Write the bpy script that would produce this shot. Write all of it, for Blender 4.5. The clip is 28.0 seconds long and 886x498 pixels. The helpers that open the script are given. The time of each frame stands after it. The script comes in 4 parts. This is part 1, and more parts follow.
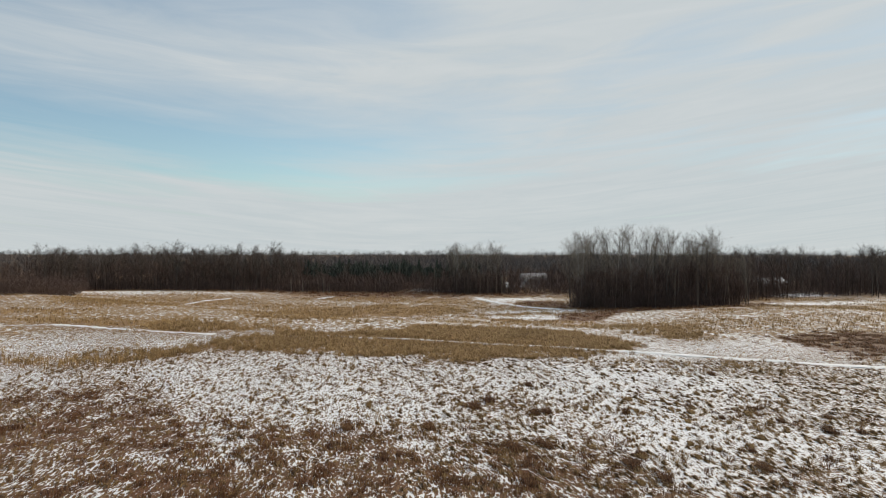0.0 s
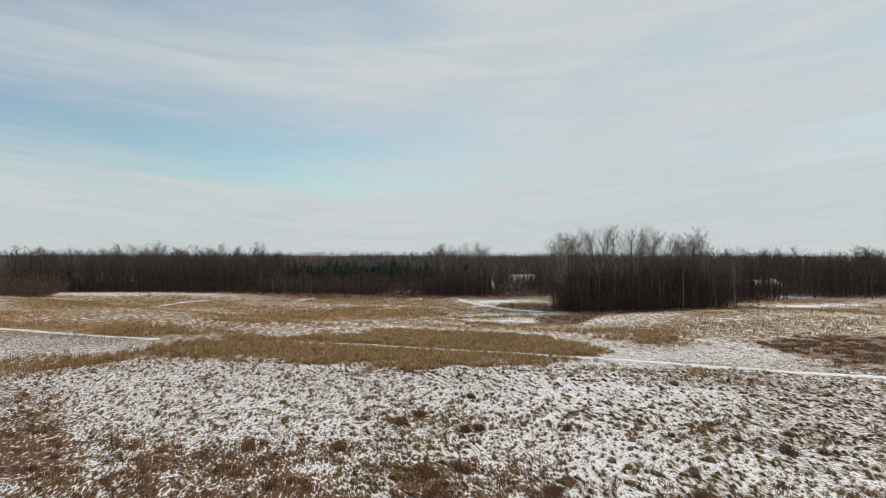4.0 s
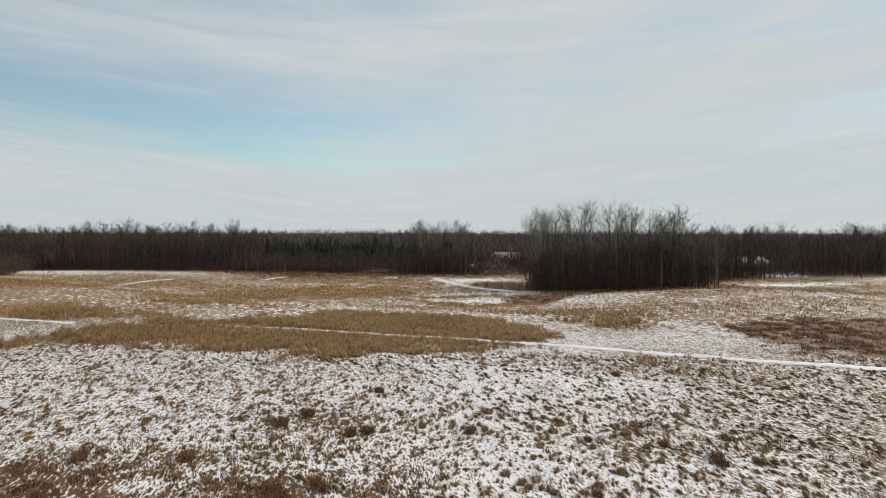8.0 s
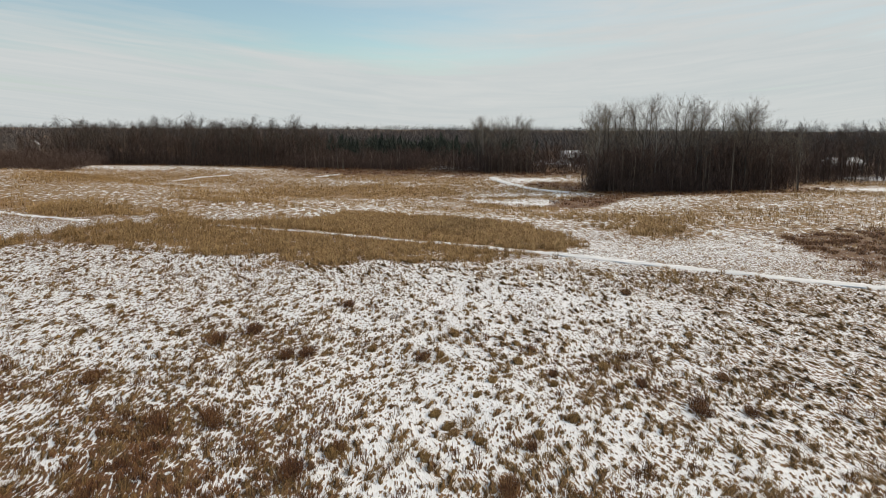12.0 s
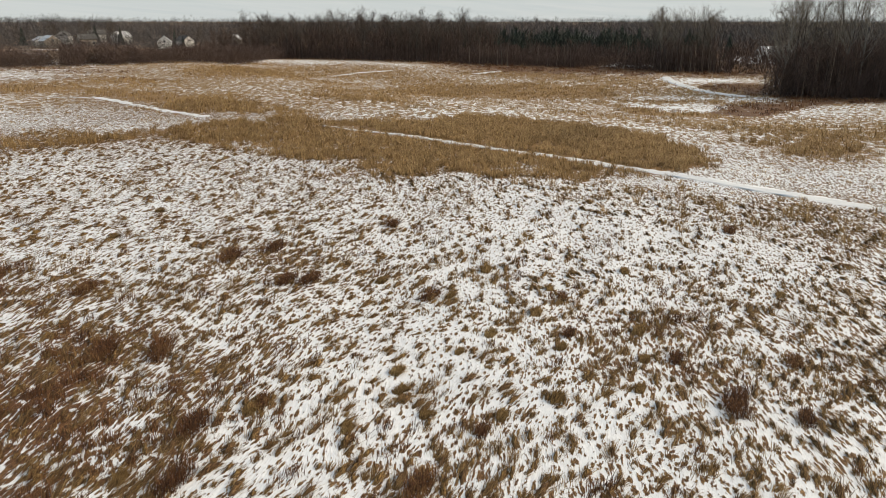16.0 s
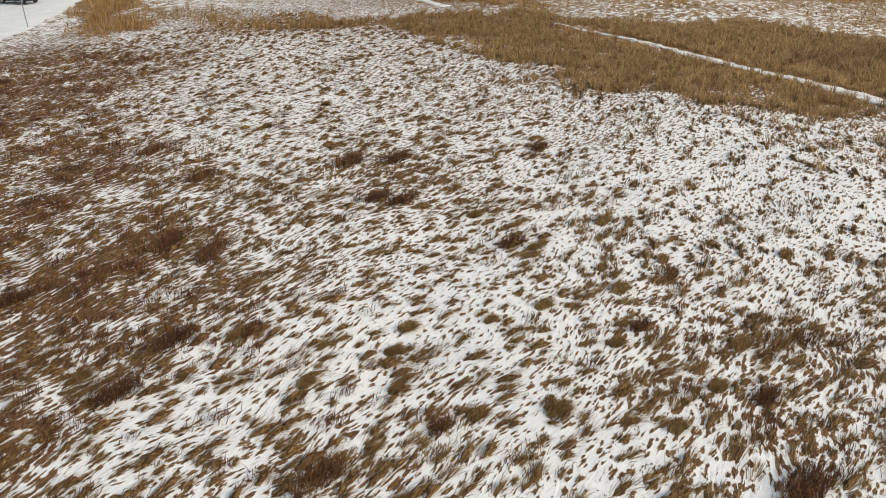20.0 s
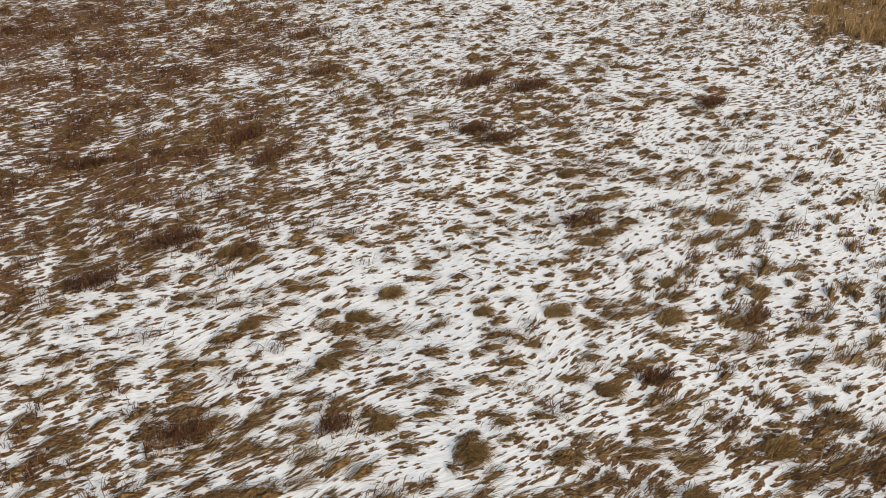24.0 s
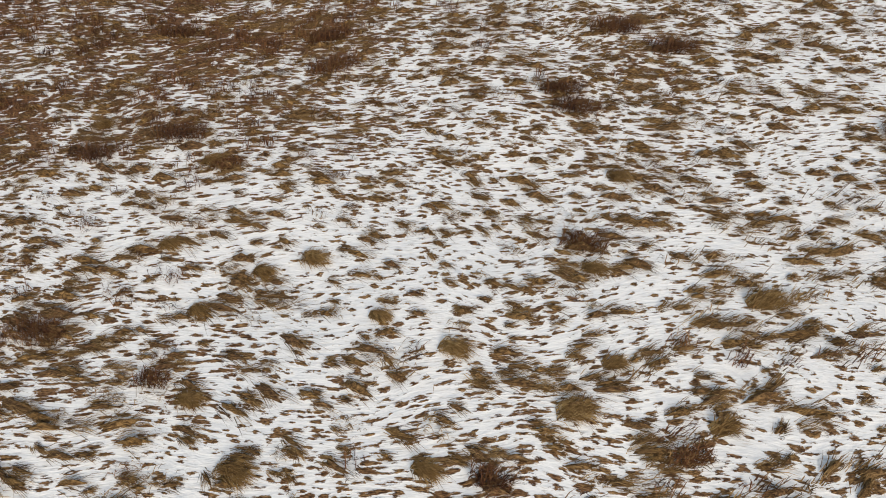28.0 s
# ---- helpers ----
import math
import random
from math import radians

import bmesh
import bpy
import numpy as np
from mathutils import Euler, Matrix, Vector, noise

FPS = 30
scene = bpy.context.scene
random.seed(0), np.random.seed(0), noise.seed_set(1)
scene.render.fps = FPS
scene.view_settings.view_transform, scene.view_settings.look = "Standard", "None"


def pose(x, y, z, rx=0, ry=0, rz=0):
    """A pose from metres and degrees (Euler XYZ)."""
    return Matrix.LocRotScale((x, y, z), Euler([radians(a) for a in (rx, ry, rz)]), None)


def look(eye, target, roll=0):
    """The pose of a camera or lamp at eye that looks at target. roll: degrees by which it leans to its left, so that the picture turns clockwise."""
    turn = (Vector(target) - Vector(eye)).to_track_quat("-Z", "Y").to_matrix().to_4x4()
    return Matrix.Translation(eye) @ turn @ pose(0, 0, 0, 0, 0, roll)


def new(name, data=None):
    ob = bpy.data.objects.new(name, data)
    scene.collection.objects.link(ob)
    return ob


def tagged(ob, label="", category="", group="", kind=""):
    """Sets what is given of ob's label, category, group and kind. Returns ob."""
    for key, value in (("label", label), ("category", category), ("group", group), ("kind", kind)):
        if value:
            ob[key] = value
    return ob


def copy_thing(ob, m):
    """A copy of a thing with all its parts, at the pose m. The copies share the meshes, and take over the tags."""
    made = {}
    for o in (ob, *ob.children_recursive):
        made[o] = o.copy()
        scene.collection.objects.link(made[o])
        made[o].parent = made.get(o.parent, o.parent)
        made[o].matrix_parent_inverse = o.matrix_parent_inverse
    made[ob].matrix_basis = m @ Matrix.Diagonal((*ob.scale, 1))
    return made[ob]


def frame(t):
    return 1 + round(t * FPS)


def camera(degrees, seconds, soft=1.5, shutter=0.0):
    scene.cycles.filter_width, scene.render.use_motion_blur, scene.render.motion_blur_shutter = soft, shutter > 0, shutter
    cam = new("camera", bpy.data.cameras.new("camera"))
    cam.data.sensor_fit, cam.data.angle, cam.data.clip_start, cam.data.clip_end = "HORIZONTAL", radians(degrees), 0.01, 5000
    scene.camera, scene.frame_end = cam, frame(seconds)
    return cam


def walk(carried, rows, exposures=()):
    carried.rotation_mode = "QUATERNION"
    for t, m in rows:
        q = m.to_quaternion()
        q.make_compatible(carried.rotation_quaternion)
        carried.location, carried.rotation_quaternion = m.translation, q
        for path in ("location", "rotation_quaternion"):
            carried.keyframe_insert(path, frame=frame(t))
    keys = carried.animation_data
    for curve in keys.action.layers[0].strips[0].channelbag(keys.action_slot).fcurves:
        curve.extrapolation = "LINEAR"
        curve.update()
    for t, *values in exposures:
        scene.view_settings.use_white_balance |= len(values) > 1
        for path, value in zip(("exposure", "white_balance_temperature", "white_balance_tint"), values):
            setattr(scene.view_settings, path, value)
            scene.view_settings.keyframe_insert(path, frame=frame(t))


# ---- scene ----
import functools

cam = camera(64.6, 28.0, soft=1.0)
PATH = [
    (0, (-7.120, -7.450, 12.172), (-7.1209, -5.4495, 12.1796), 0.07),
    (0.5, (-6.602, -6.937, 12.158), (-6.6034, -4.9371, 12.1664), 0.07),
    (1, (-6.051, -6.432, 12.148), (-6.0531, -4.4322, 12.1573), 0.07),
    (1.5, (-5.471, -5.919, 12.142), (-5.4737, -3.9189, 12.1515), 0.06),
    (2, (-4.862, -5.390, 12.138), (-4.8647, -3.3904, 12.1478), 0.07),
    (2.5, (-4.217, -4.845, 12.134), (-4.2213, -2.8446, 12.1442), 0.08),
    (3, (-3.536, -4.266, 12.130), (-3.5408, -2.2660, 12.1401), 0.02),
    (3.5, (-2.834, -3.635, 12.124), (-2.8394, -1.6348, 12.1344), 0.06),
    (5.5, (0.096, -0.630, 12.088), (0.0952, 1.3698, 12.0983), 0.17),
    (6, (0.885, 0.154, 12.075), (0.8849, 2.1542, 12.0828), 0.14),
    (6.5, (1.697, 0.963, 12.059), (1.6968, 2.9633, 12.0610), 0.08),
    (7, (2.526, 1.772, 12.042), (2.5250, 3.7720, 12.0348), 0.05),
    (7.5, (3.363, 2.566, 12.023), (3.3618, 4.5656, 11.9992), 0.06),
    (8, (4.196, 3.364, 12.005), (4.1941, 5.3630, 11.9514), 0.10),
    (8.5, (5.011, 4.176, 11.989), (5.0099, 6.1743, 11.8990), 0.20),
    (9, (5.807, 4.983, 11.975), (5.8046, 6.9787, 11.8483), 0.26),
    (9.5, (6.594, 5.757, 11.965), (6.5801, 7.7505, 11.8021), 0.27),
    (10, (7.378, 6.501, 11.960), (7.3424, 8.4911, 11.7611), 0.24),
    (10.5, (8.160, 7.236, 11.961), (8.0881, 9.2205, 11.7246), 0.22),
    (11, (8.929, 7.976, 11.966), (8.8112, 9.9541, 11.6928), 0.25),
    (11.5, (9.681, 8.720, 11.976), (9.5092, 10.6889, 11.6661), 0.28),
    (12, (10.433, 9.456, 11.988), (10.2036, 11.4130, 11.6432), 0.28),
    (12.5, (11.208, 10.211, 12.003), (10.9208, 12.1535, 11.6217), 0.25),
    (14.5, (14.486, 13.699, 12.063), (13.9594, 15.5571, 11.5415), -0.09),
    (15, (15.206, 14.597, 12.077), (14.6193, 16.4258, 11.5211), -0.12),
    (15.5, (15.888, 15.491, 12.090), (15.2397, 17.2876, 11.4979), -0.09),
    (16, (16.539, 16.390, 12.098), (15.8263, 18.1512, 11.4727), -0.07),
    (16.5, (17.171, 17.317, 12.103), (16.3863, 19.0353, 11.4442), -0.08),
    (17, (17.789, 18.280, 12.102), (16.9240, 19.9449, 11.4096), -0.09),
    (17.5, (18.392, 19.272, 12.096), (17.4439, 20.8773, 11.3700), -0.15),
    (18, (18.968, 20.286, 12.086), (17.9378, 21.8232, 11.3259), -0.29),
    (18.5, (19.502, 21.313, 12.072), (18.3919, 22.7755, 11.2791), -0.48),
    (19, (19.983, 22.353, 12.057), (18.7972, 23.7356, 11.2311), -0.55),
    (19.5, (20.402, 23.408, 12.041), (19.1468, 24.7065, 11.1824), -0.54),
    (20, (20.753, 24.478, 12.024), (19.4345, 25.6904, 11.1339), -0.54),
    (20.5, (21.029, 25.565, 12.008), (19.6536, 26.6865, 11.0850), -0.59),
    (21, (21.227, 26.653, 11.992), (19.8007, 27.6798, 11.0370), -0.59),
    (21.5, (21.352, 27.711, 11.978), (19.8844, 28.6431, 10.9906), -0.55),
    (23.5, (21.177, 31.586, 11.940), (19.6166, 32.1730, 10.8349), 0.03),
    (24, (21.076, 32.626, 11.937), (19.5056, 33.1178, 10.8003), 0.13),
    (24.5, (20.947, 33.689, 11.938), (19.3717, 34.0815, 10.7702), 0.15),
    (25, (20.760, 34.748, 11.946), (19.1847, 35.0433, 10.7493), 0.19),
    (25.5, (20.495, 35.795, 11.960), (18.9260, 35.9931, 10.7361), 0.29),
    (26, (20.147, 36.832, 11.982), (18.5942, 36.9293, 10.7258), 0.23),
    (26.5, (19.715, 37.859, 12.010), (18.1839, 37.8592, 10.7228), 0.14),
    (27, (19.199, 38.873, 12.042), (17.6987, 38.7753, 10.7234), -0.08),
    (27.5, (18.608, 39.866, 12.078), (17.1469, 39.6718, 10.7261), -0.38),
    (28, (17.957, 40.825, 12.116), (16.5386, 40.5427, 10.7345), -0.53),
]
walk(cam, [(t, look(eye, target, roll)) for t, eye, target, roll in PATH], [(0, 0.0, 6550, 12.0), (8, 0.0, 6600, 12.5), (12, 0.02, 6750, 13.0), (15, 0.06, 6850, 12.0), (18, 0.05, 6800, 12.0), (22, 0.0, 6700, 12.5), (28, -0.03, 6600, 13.2)])

# ---- a shared colour ramp ----
def ramp_node(nt, stops):
    r = nt.nodes.new("ShaderNodeValToRGB")
    e = r.color_ramp.elements
    while len(e) < len(stops):
        e.new(0.5)
    for el, (p, c) in zip(e, stops):
        el.position, el.color = p, (*c, 1)
    return r


# ---- world and sun ----
def build_world():
    w = bpy.data.worlds.new("winter_sky")
    scene.world = w
    w.use_nodes = True
    nt = w.node_tree
    nt.nodes.clear()
    N, L = nt.nodes.new, nt.links.new
    out = N("ShaderNodeOutputWorld")
    sky = N("ShaderNodeTexSky")
    sky.sky_type, sky.sun_disc = "NISHITA", False
    sky.sun_elevation, sky.sun_rotation = radians(30), radians(55)
    sky.air_density, sky.dust_density, sky.ozone_density = 1.0, 0.3, 1.0
    blue = N("ShaderNodeBackground")
    blue.inputs["Strength"].default_value = 0.115
    tone = N("ShaderNodeMix")
    tone.data_type, tone.blend_type = "RGBA", "MULTIPLY"
    tone.inputs[0].default_value, tone.inputs[7].default_value = 1.0, (0.86, 1.0, 0.98, 1)
    L(sky.outputs[0], tone.inputs[6]), L(tone.outputs[2], blue.inputs["Color"])
    co = N("ShaderNodeTexCoord")
    sep = N("ShaderNodeSeparateXYZ")
    L(co.outputs["Generated"], sep.inputs[0])

    def math_node(op, a, b=None, c=None):
        m = N("ShaderNodeMath")
        m.operation = op
        for i, v in enumerate((a, b, c)):
            if v is None:
                continue
            if isinstance(v, (int, float)):
                m.inputs[i].default_value = v
            else:
                L(v, m.inputs[i])
        return m.outputs[0]

    up = math_node("MAXIMUM", sep.outputs["Z"], 0.0)
    lift = math_node("ADD", up, 0.16)
    px, py = math_node("DIVIDE", sep.outputs["X"], lift), math_node("DIVIDE", sep.outputs["Y"], lift)
    flat = N("ShaderNodeCombineXYZ")
    L(px, flat.inputs[0]), L(py, flat.inputs[1])
    # streaks of cloud bow gently across the sky
    bow = math_node("MULTIPLY_ADD", math_node("MULTIPLY", px, px), 0.37, math_node("MULTIPLY_ADD", px, 0.10, py))
    drawn = N("ShaderNodeCombineXYZ")
    L(px, drawn.inputs[0]), L(bow, drawn.inputs[1])
    mp = N("ShaderNodeMapping")
    mp.inputs["Scale"].default_value = (0.50, 1.15, 1)
    mp.inputs["Location"].default_value = (3.1, 1.4, 0)
    L(drawn.outputs[0], mp.inputs[0])
    big, fine = N("ShaderNodeTexNoise"), N("ShaderNodeTexNoise")
    for n, s, d, r, dist in ((big, 1.1, 6, 0.52, 0.5), (fine, 4.0, 8, 0.6, 0.9)):
        n.inputs["Scale"].default_value, n.inputs["Detail"].default_value = s, d
        n.inputs["Roughness"].default_value, n.inputs["Distortion"].default_value = r, dist
        L(mp.outputs[0], n.inputs["Vector"])
    # a thinner, bluer opening in the cloud low over the left part of the field
    az = math_node("ARCTAN2", sep.outputs["X"], sep.outputs["Y"])
    a1 = math_node("DIVIDE", math_node("ADD", px, 1.15), 0.95)
    wav = math_node("MULTIPLY_ADD", big.outputs[0], 1.3, -0.65)
    e1 = math_node("DIVIDE", math_node("SUBTRACT", math_node("ADD", bow, wav), 3.55), 0.60)
    q = math_node("ADD", math_node("MULTIPLY", a1, a1), math_node("MULTIPLY", e1, e1))
    gap = math_node("POWER", 2.718, math_node("MULTIPLY", q, -1.0))
    f = math_node("MULTIPLY_ADD", big.outputs[0], 1.6, -0.30)
    f = math_node("ADD", f, math_node("MULTIPLY_ADD", fine.outputs[0], 0.5, -0.25))
    f = math_node("SUBTRACT", f, math_node("MULTIPLY", gap, 0.85))
    f = math_node("MULTIPLY_ADD", az, 0.30, f)
    low = math_node("POWER", 2.718, math_node("MULTIPLY", up, -16.0))
    f = math_node("ADD", f, math_node("MULTIPLY_ADD", low, 1.0, 0.25))
    fc = N("ShaderNodeClamp")
    fc.inputs["Min"].default_value, fc.inputs["Max"].default_value = 0.12, 0.98
    L(f, fc.inputs[0])
    cloud = N("ShaderNodeBackground")
    shade = ramp_node(nt, [(0.30, (0.505, 0.576, 0.598)), (0.70, (0.610, 0.655, 0.661))])
    L(math_node("MULTIPLY_ADD", fine.outputs[0], 0.6, math_node("MULTIPLY", big.outputs[0], 0.4)), shade.inputs[0])
    L(shade.outputs[0], cloud.inputs["Color"])
    cloud.inputs["Strength"].default_value = 1.0
    mix = N("ShaderNodeMixShader")
    L(fc.outputs[0], mix.inputs[0]), L(blue.outputs[0], mix.inputs[1]), L(cloud.outputs[0], mix.inputs[2])
    L(mix.outputs[0], out.inputs["Surface"])


build_world()
sun_data = bpy.data.lights.new("sun", "SUN")
sun_data.energy, sun_data.angle, sun_data.color = 3.2, radians(22), (1.0, 0.875, 0.69)
sun = new("sun", sun_data)
sun.matrix_world = look((60, 42, 42), (0, 0, 0))


# ---- materials ----
def nodes_of(name):
    m = bpy.data.materials.new(name)
    m.use_nodes = True
    nt = m.node_tree
    return m, nt, nt.nodes["Principled BSDF"]


def noise_node(nt, vec, scale, detail=4, rough=0.55, distort=0.0):
    n = nt.nodes.new("ShaderNodeTexNoise")
    n.inputs["Scale"].default_value, n.inputs["Detail"].default_value = scale, detail
    n.inputs["Roughness"].default_value, n.inputs["Distortion"].default_value = rough, distort
    if vec is not None:
        nt.links.new(vec, n.inputs["Vector"])
    return n


def blade_material(name, stops, rough=0.75, patch=0.35, size=0.45):
    """Dry stems: colour varies from blade to blade and in patches over the field."""
    m, nt, b = nodes_of(name)
    g = nt.nodes.new("ShaderNodeNewGeometry")
    n = noise_node(nt, g.outputs["Position"], size, 3)
    a = nt.nodes.new("ShaderNodeMath")
    a.operation = "MULTIPLY_ADD"
    a.inputs[1].default_value = patch * 2
    nt.links.new(n.outputs[0], a.inputs[0])
    s = nt.nodes.new("ShaderNodeMath")
    s.operation = "MULTIPLY_ADD"
    s.inputs[1].default_value, s.inputs[2].default_value = 0.75, 0.12 - patch
    nt.links.new(g.outputs["Random Per Island"], s.inputs[0])
    nt.links.new(s.outputs[0], a.inputs[2])
    r = ramp_node(nt, stops)
    nt.links.new(a.outputs[0], r.inputs[0])
    nt.links.new(r.outputs[0], b.inputs["Base Color"])
    b.inputs["Roughness"].default_value = rough
    b.inputs["Specular IOR Level"].default_value = 0.25
    return m


def grained(name, c1, c2, scale=8.0, rough=0.8, bump=0.3, stretch=(1, 1, 1), metal=0.0):
    m, nt, b = nodes_of(name)
    co = nt.nodes.new("ShaderNodeTexCoord")
    mp = nt.nodes.new("ShaderNodeMapping")
    mp.inputs["Scale"].default_value = stretch
    nt.links.new(co.outputs["Object"], mp.inputs[0])
    n, n2 = noise_node(nt, mp.outputs[0], scale, 6), noise_node(nt, mp.outputs[0], scale * 0.13, 3)
    mx = nt.nodes.new("ShaderNodeMath")
    mx.operation = "ADD"
    nt.links.new(n.outputs[0], mx.inputs[0]), nt.links.new(n2.outputs[0], mx.inputs[1])
    r = ramp_node(nt, [(0.35, c1), (0.65, c2)])
    hf = nt.nodes.new("ShaderNodeMath")
    hf.operation = "MULTIPLY"
    hf.inputs[1].default_value = 0.5
    nt.links.new(mx.outputs[0], hf.inputs[0]), nt.links.new(hf.outputs[0], r.inputs[0])
    nt.links.new(r.outputs[0], b.inputs["Base Color"])
    b.inputs["Roughness"].default_value, b.inputs["Metallic"].default_value = rough, metal
    if bump:
        bp = nt.nodes.new("ShaderNodeBump")
        bp.inputs["Strength"].default_value, bp.inputs["Distance"].default_value = bump, 0.02
        nt.links.new(n.outputs[0], bp.inputs["Height"]), nt.links.new(bp.outputs[0], b.inputs["Normal"])
    return m


WIND = radians(101)          # the way the flattened stems point


def wind_coords(nt, stretch, warp=0.9):
    g = nt.nodes.new("ShaderNodeNewGeometry")
    n = noise_node(nt, g.outputs["Position"], 0.16, 2)
    ad = nt.nodes.new("ShaderNodeVectorMath")
    ad.operation = "MULTIPLY_ADD"
    ad.inputs[1].default_value = (warp * 2.6,) * 3
    nt.links.new(n.outputs["Color"], ad.inputs[0]), nt.links.new(g.outputs["Position"], ad.inputs[2])
    mp = nt.nodes.new("ShaderNodeMapping")
    mp.vector_type = "POINT"
    mp.inputs["Rotation"].default_value = (0, 0, -WIND)
    nt.links.new(ad.outputs[0], mp.inputs[0])
    sc = nt.nodes.new("ShaderNodeVectorMath")
    sc.operation = "MULTIPLY"
    sc.inputs[1].default_value = stretch
    nt.links.new(mp.outputs[0], sc.inputs[0])
    return g, mp.outputs[0], sc.outputs[0]


def math2(nt, op, a, b=None, c=None):
    m = nt.nodes.new("ShaderNodeMath")
    m.operation = op
    for i, v in enumerate((a, b, c)):
        if v is None:
            continue
        if isinstance(v, (int, float)):
            m.inputs[i].default_value = v
        else:
            nt.links.new(v, m.inputs[i])
    return m.outputs[0]


def ground_material():
    """Thin snow over flattened dry prairie grass, in streaks along the wind."""
    m, nt, b = nodes_of("snowy_prairie")
    L = nt.links.new
    g, plain, drawn = wind_coords(nt, (1.0, 2.1, 1.0))
    sc = nt.nodes.new("ShaderNodeVectorMath")
    sc.operation = "MULTIPLY"
    sc.inputs[1].default_value = (1.0, 3.5, 1.0)
    L(plain, sc.inputs[0])
    clumps = noise_node(nt, drawn, 2.5, 7, 0.66, 0.2)
    streak = noise_node(nt, sc.outputs[0], 4.5, 4, 0.6)
    broad = noise_node(nt, g.outputs["Position"], 0.11, 3)
    at = {}
    for k in ("snow", "tall", "brown"):
        at[k] = nt.nodes.new("ShaderNodeAttribute")
        at[k].attribute_name = k
    vo = nt.nodes.new("ShaderNodeTexVoronoi")
    vo.voronoi_dimensions, vo.feature = "2D", "F1"
    vo.inputs["Scale"].default_value = 3.2
    sv = nt.nodes.new("ShaderNodeVectorMath")
    sv.operation = "MULTIPLY"
    sv.inputs[1].default_value = (0.8, 2.2, 1.0)
    wob = nt.nodes.new("ShaderNodeVectorMath")
    wob.operation = "MULTIPLY_ADD"
    wob.inputs[1].default_value = (0.35, 0.16, 0.0)
    nw = noise_node(nt, plain, 2.6, 3, 0.6)
    L(nw.outputs["Color"], wob.inputs[0]), L(plain, wob.inputs[2]), L(wob.outputs[0], sv.inputs[0]), L(sv.outputs[0], vo.inputs["Vector"])
    one = nt.nodes.new("ShaderNodeSeparateColor")
    L(vo.outputs["Color"], one.inputs[0])
    v = math2(nt, "MULTIPLY_ADD", streak.outputs[0], -1.35, math2(nt, "MULTIPLY", vo.outputs["Distance"], 0.80))
    v = math2(nt, "MULTIPLY_ADD", clumps.outputs[0], -1.40, v)
    v = math2(nt, "MULTIPLY_ADD", broad.outputs[0], -0.28, v)
    v = math2(nt, "MULTIPLY_ADD", one.outputs[0], -0.25, v)
    v = math2(nt, "ADD", v, 1.72)
    tufts = noise_node(nt, drawn, 0.85, 5, 0.68, 0.2)
    vf = math2(nt, "MULTIPLY_ADD", tufts.outputs[0], -3.2, 2.0)
    pos = nt.nodes.new("ShaderNodeSeparateXYZ")
    L(g.outputs["Position"], pos.inputs[0])
    away = nt.nodes.new("ShaderNodeMapRange")
    away.interpolation_type = "SMOOTHSTEP"
    away.inputs["From Min"].default_value, away.inputs["From Max"].default_value = 66, 100
    L(math2(nt, "MAXIMUM", pos.outputs["Y"], math2(nt, "MULTIPLY_ADD", pos.outputs["X"], -1.3, 12.0)), away.inputs["Value"])
    both = nt.nodes.new("ShaderNodeMix")
    L(away.outputs[0], both.inputs[0]), L(v, both.inputs[2]), L(vf, both.inputs[3])
    v = both.outputs[0]
    edge = math2(nt, "MULTIPLY_ADD", at["snow"].outputs["Fac"], -1.05, 0.955)
    grass = math2(nt, "DIVIDE", math2(nt, "SUBTRACT", edge, v), math2(nt, "MULTIPLY_ADD", away.outputs[0], 0.11, 0.07))
    cl = nt.nodes.new("ShaderNodeClamp")
    L(grass, cl.inputs[0])
    fibre = noise_node(nt, sc.outputs[0], 11.0, 3, 0.6)
    s9 = nt.nodes.new("ShaderNodeVectorMath")
    s9.operation = "MULTIPLY"
    s9.inputs[1].default_value = (1.0, 8.0, 1.0)
    L(plain, s9.inputs[0])
    hair = noise_node(nt, s9.outputs[0], 3.2, 5, 0.62)
    hairs = ramp_node(nt, [(0.56, (0, 0, 0)), (0.67, (0.66, 0.66, 0.66))])
    L(hair.outputs[0], hairs.inputs[0])
    litter = ramp_node(nt, [(0.36, (0.044, 0.023, 0.010)), (0.46, (0.134, 0.073, 0.030)), (0.55, (0.250, 0.147, 0.061)), (0.65, (0.43, 0.275, 0.130))])
    russet = ramp_node(nt, [(0.36, (0.034, 0.016, 0.009)), (0.46, (0.105, 0.052, 0.025)), (0.55, (0.19, 0.103, 0.050)), (0.66, (0.33, 0.20, 0.105))])
    L(fibre.outputs[0], litter.inputs[0]), L(fibre.outputs[0], russet.inputs[0])
    hue = nt.nodes.new("ShaderNodeMix")
    hue.data_type = "RGBA"
    L(one.outputs[1], hue.inputs[0]), L(litter.outputs[0], hue.inputs[6]), L(russet.outputs[0], hue.inputs[7])
    # farther up the slope more standing straw covers the litter
    straw = nt.nodes.new("ShaderNodeMix")
    straw.data_type = "RGBA"
    straws = ramp_node(nt, [(0.35, (0.17, 0.098, 0.040)), (0.52, (0.30, 0.185, 0.080)), (0.68, (0.45, 0.31, 0.155))])
    L(fibre.outputs[0], straws.inputs[0])
    L(math2(nt, "MULTIPLY", away.outputs[0], 0.8), straw.inputs[0]), L(hue.outputs[2], straw.inputs[6]), L(straws.outputs[0], straw.inputs[7])
    tan = nt.nodes.new("ShaderNodeMix")
    tan.data_type = "RGBA"
    tan.inputs[7].default_value = (0.25, 0.14, 0.054, 1)
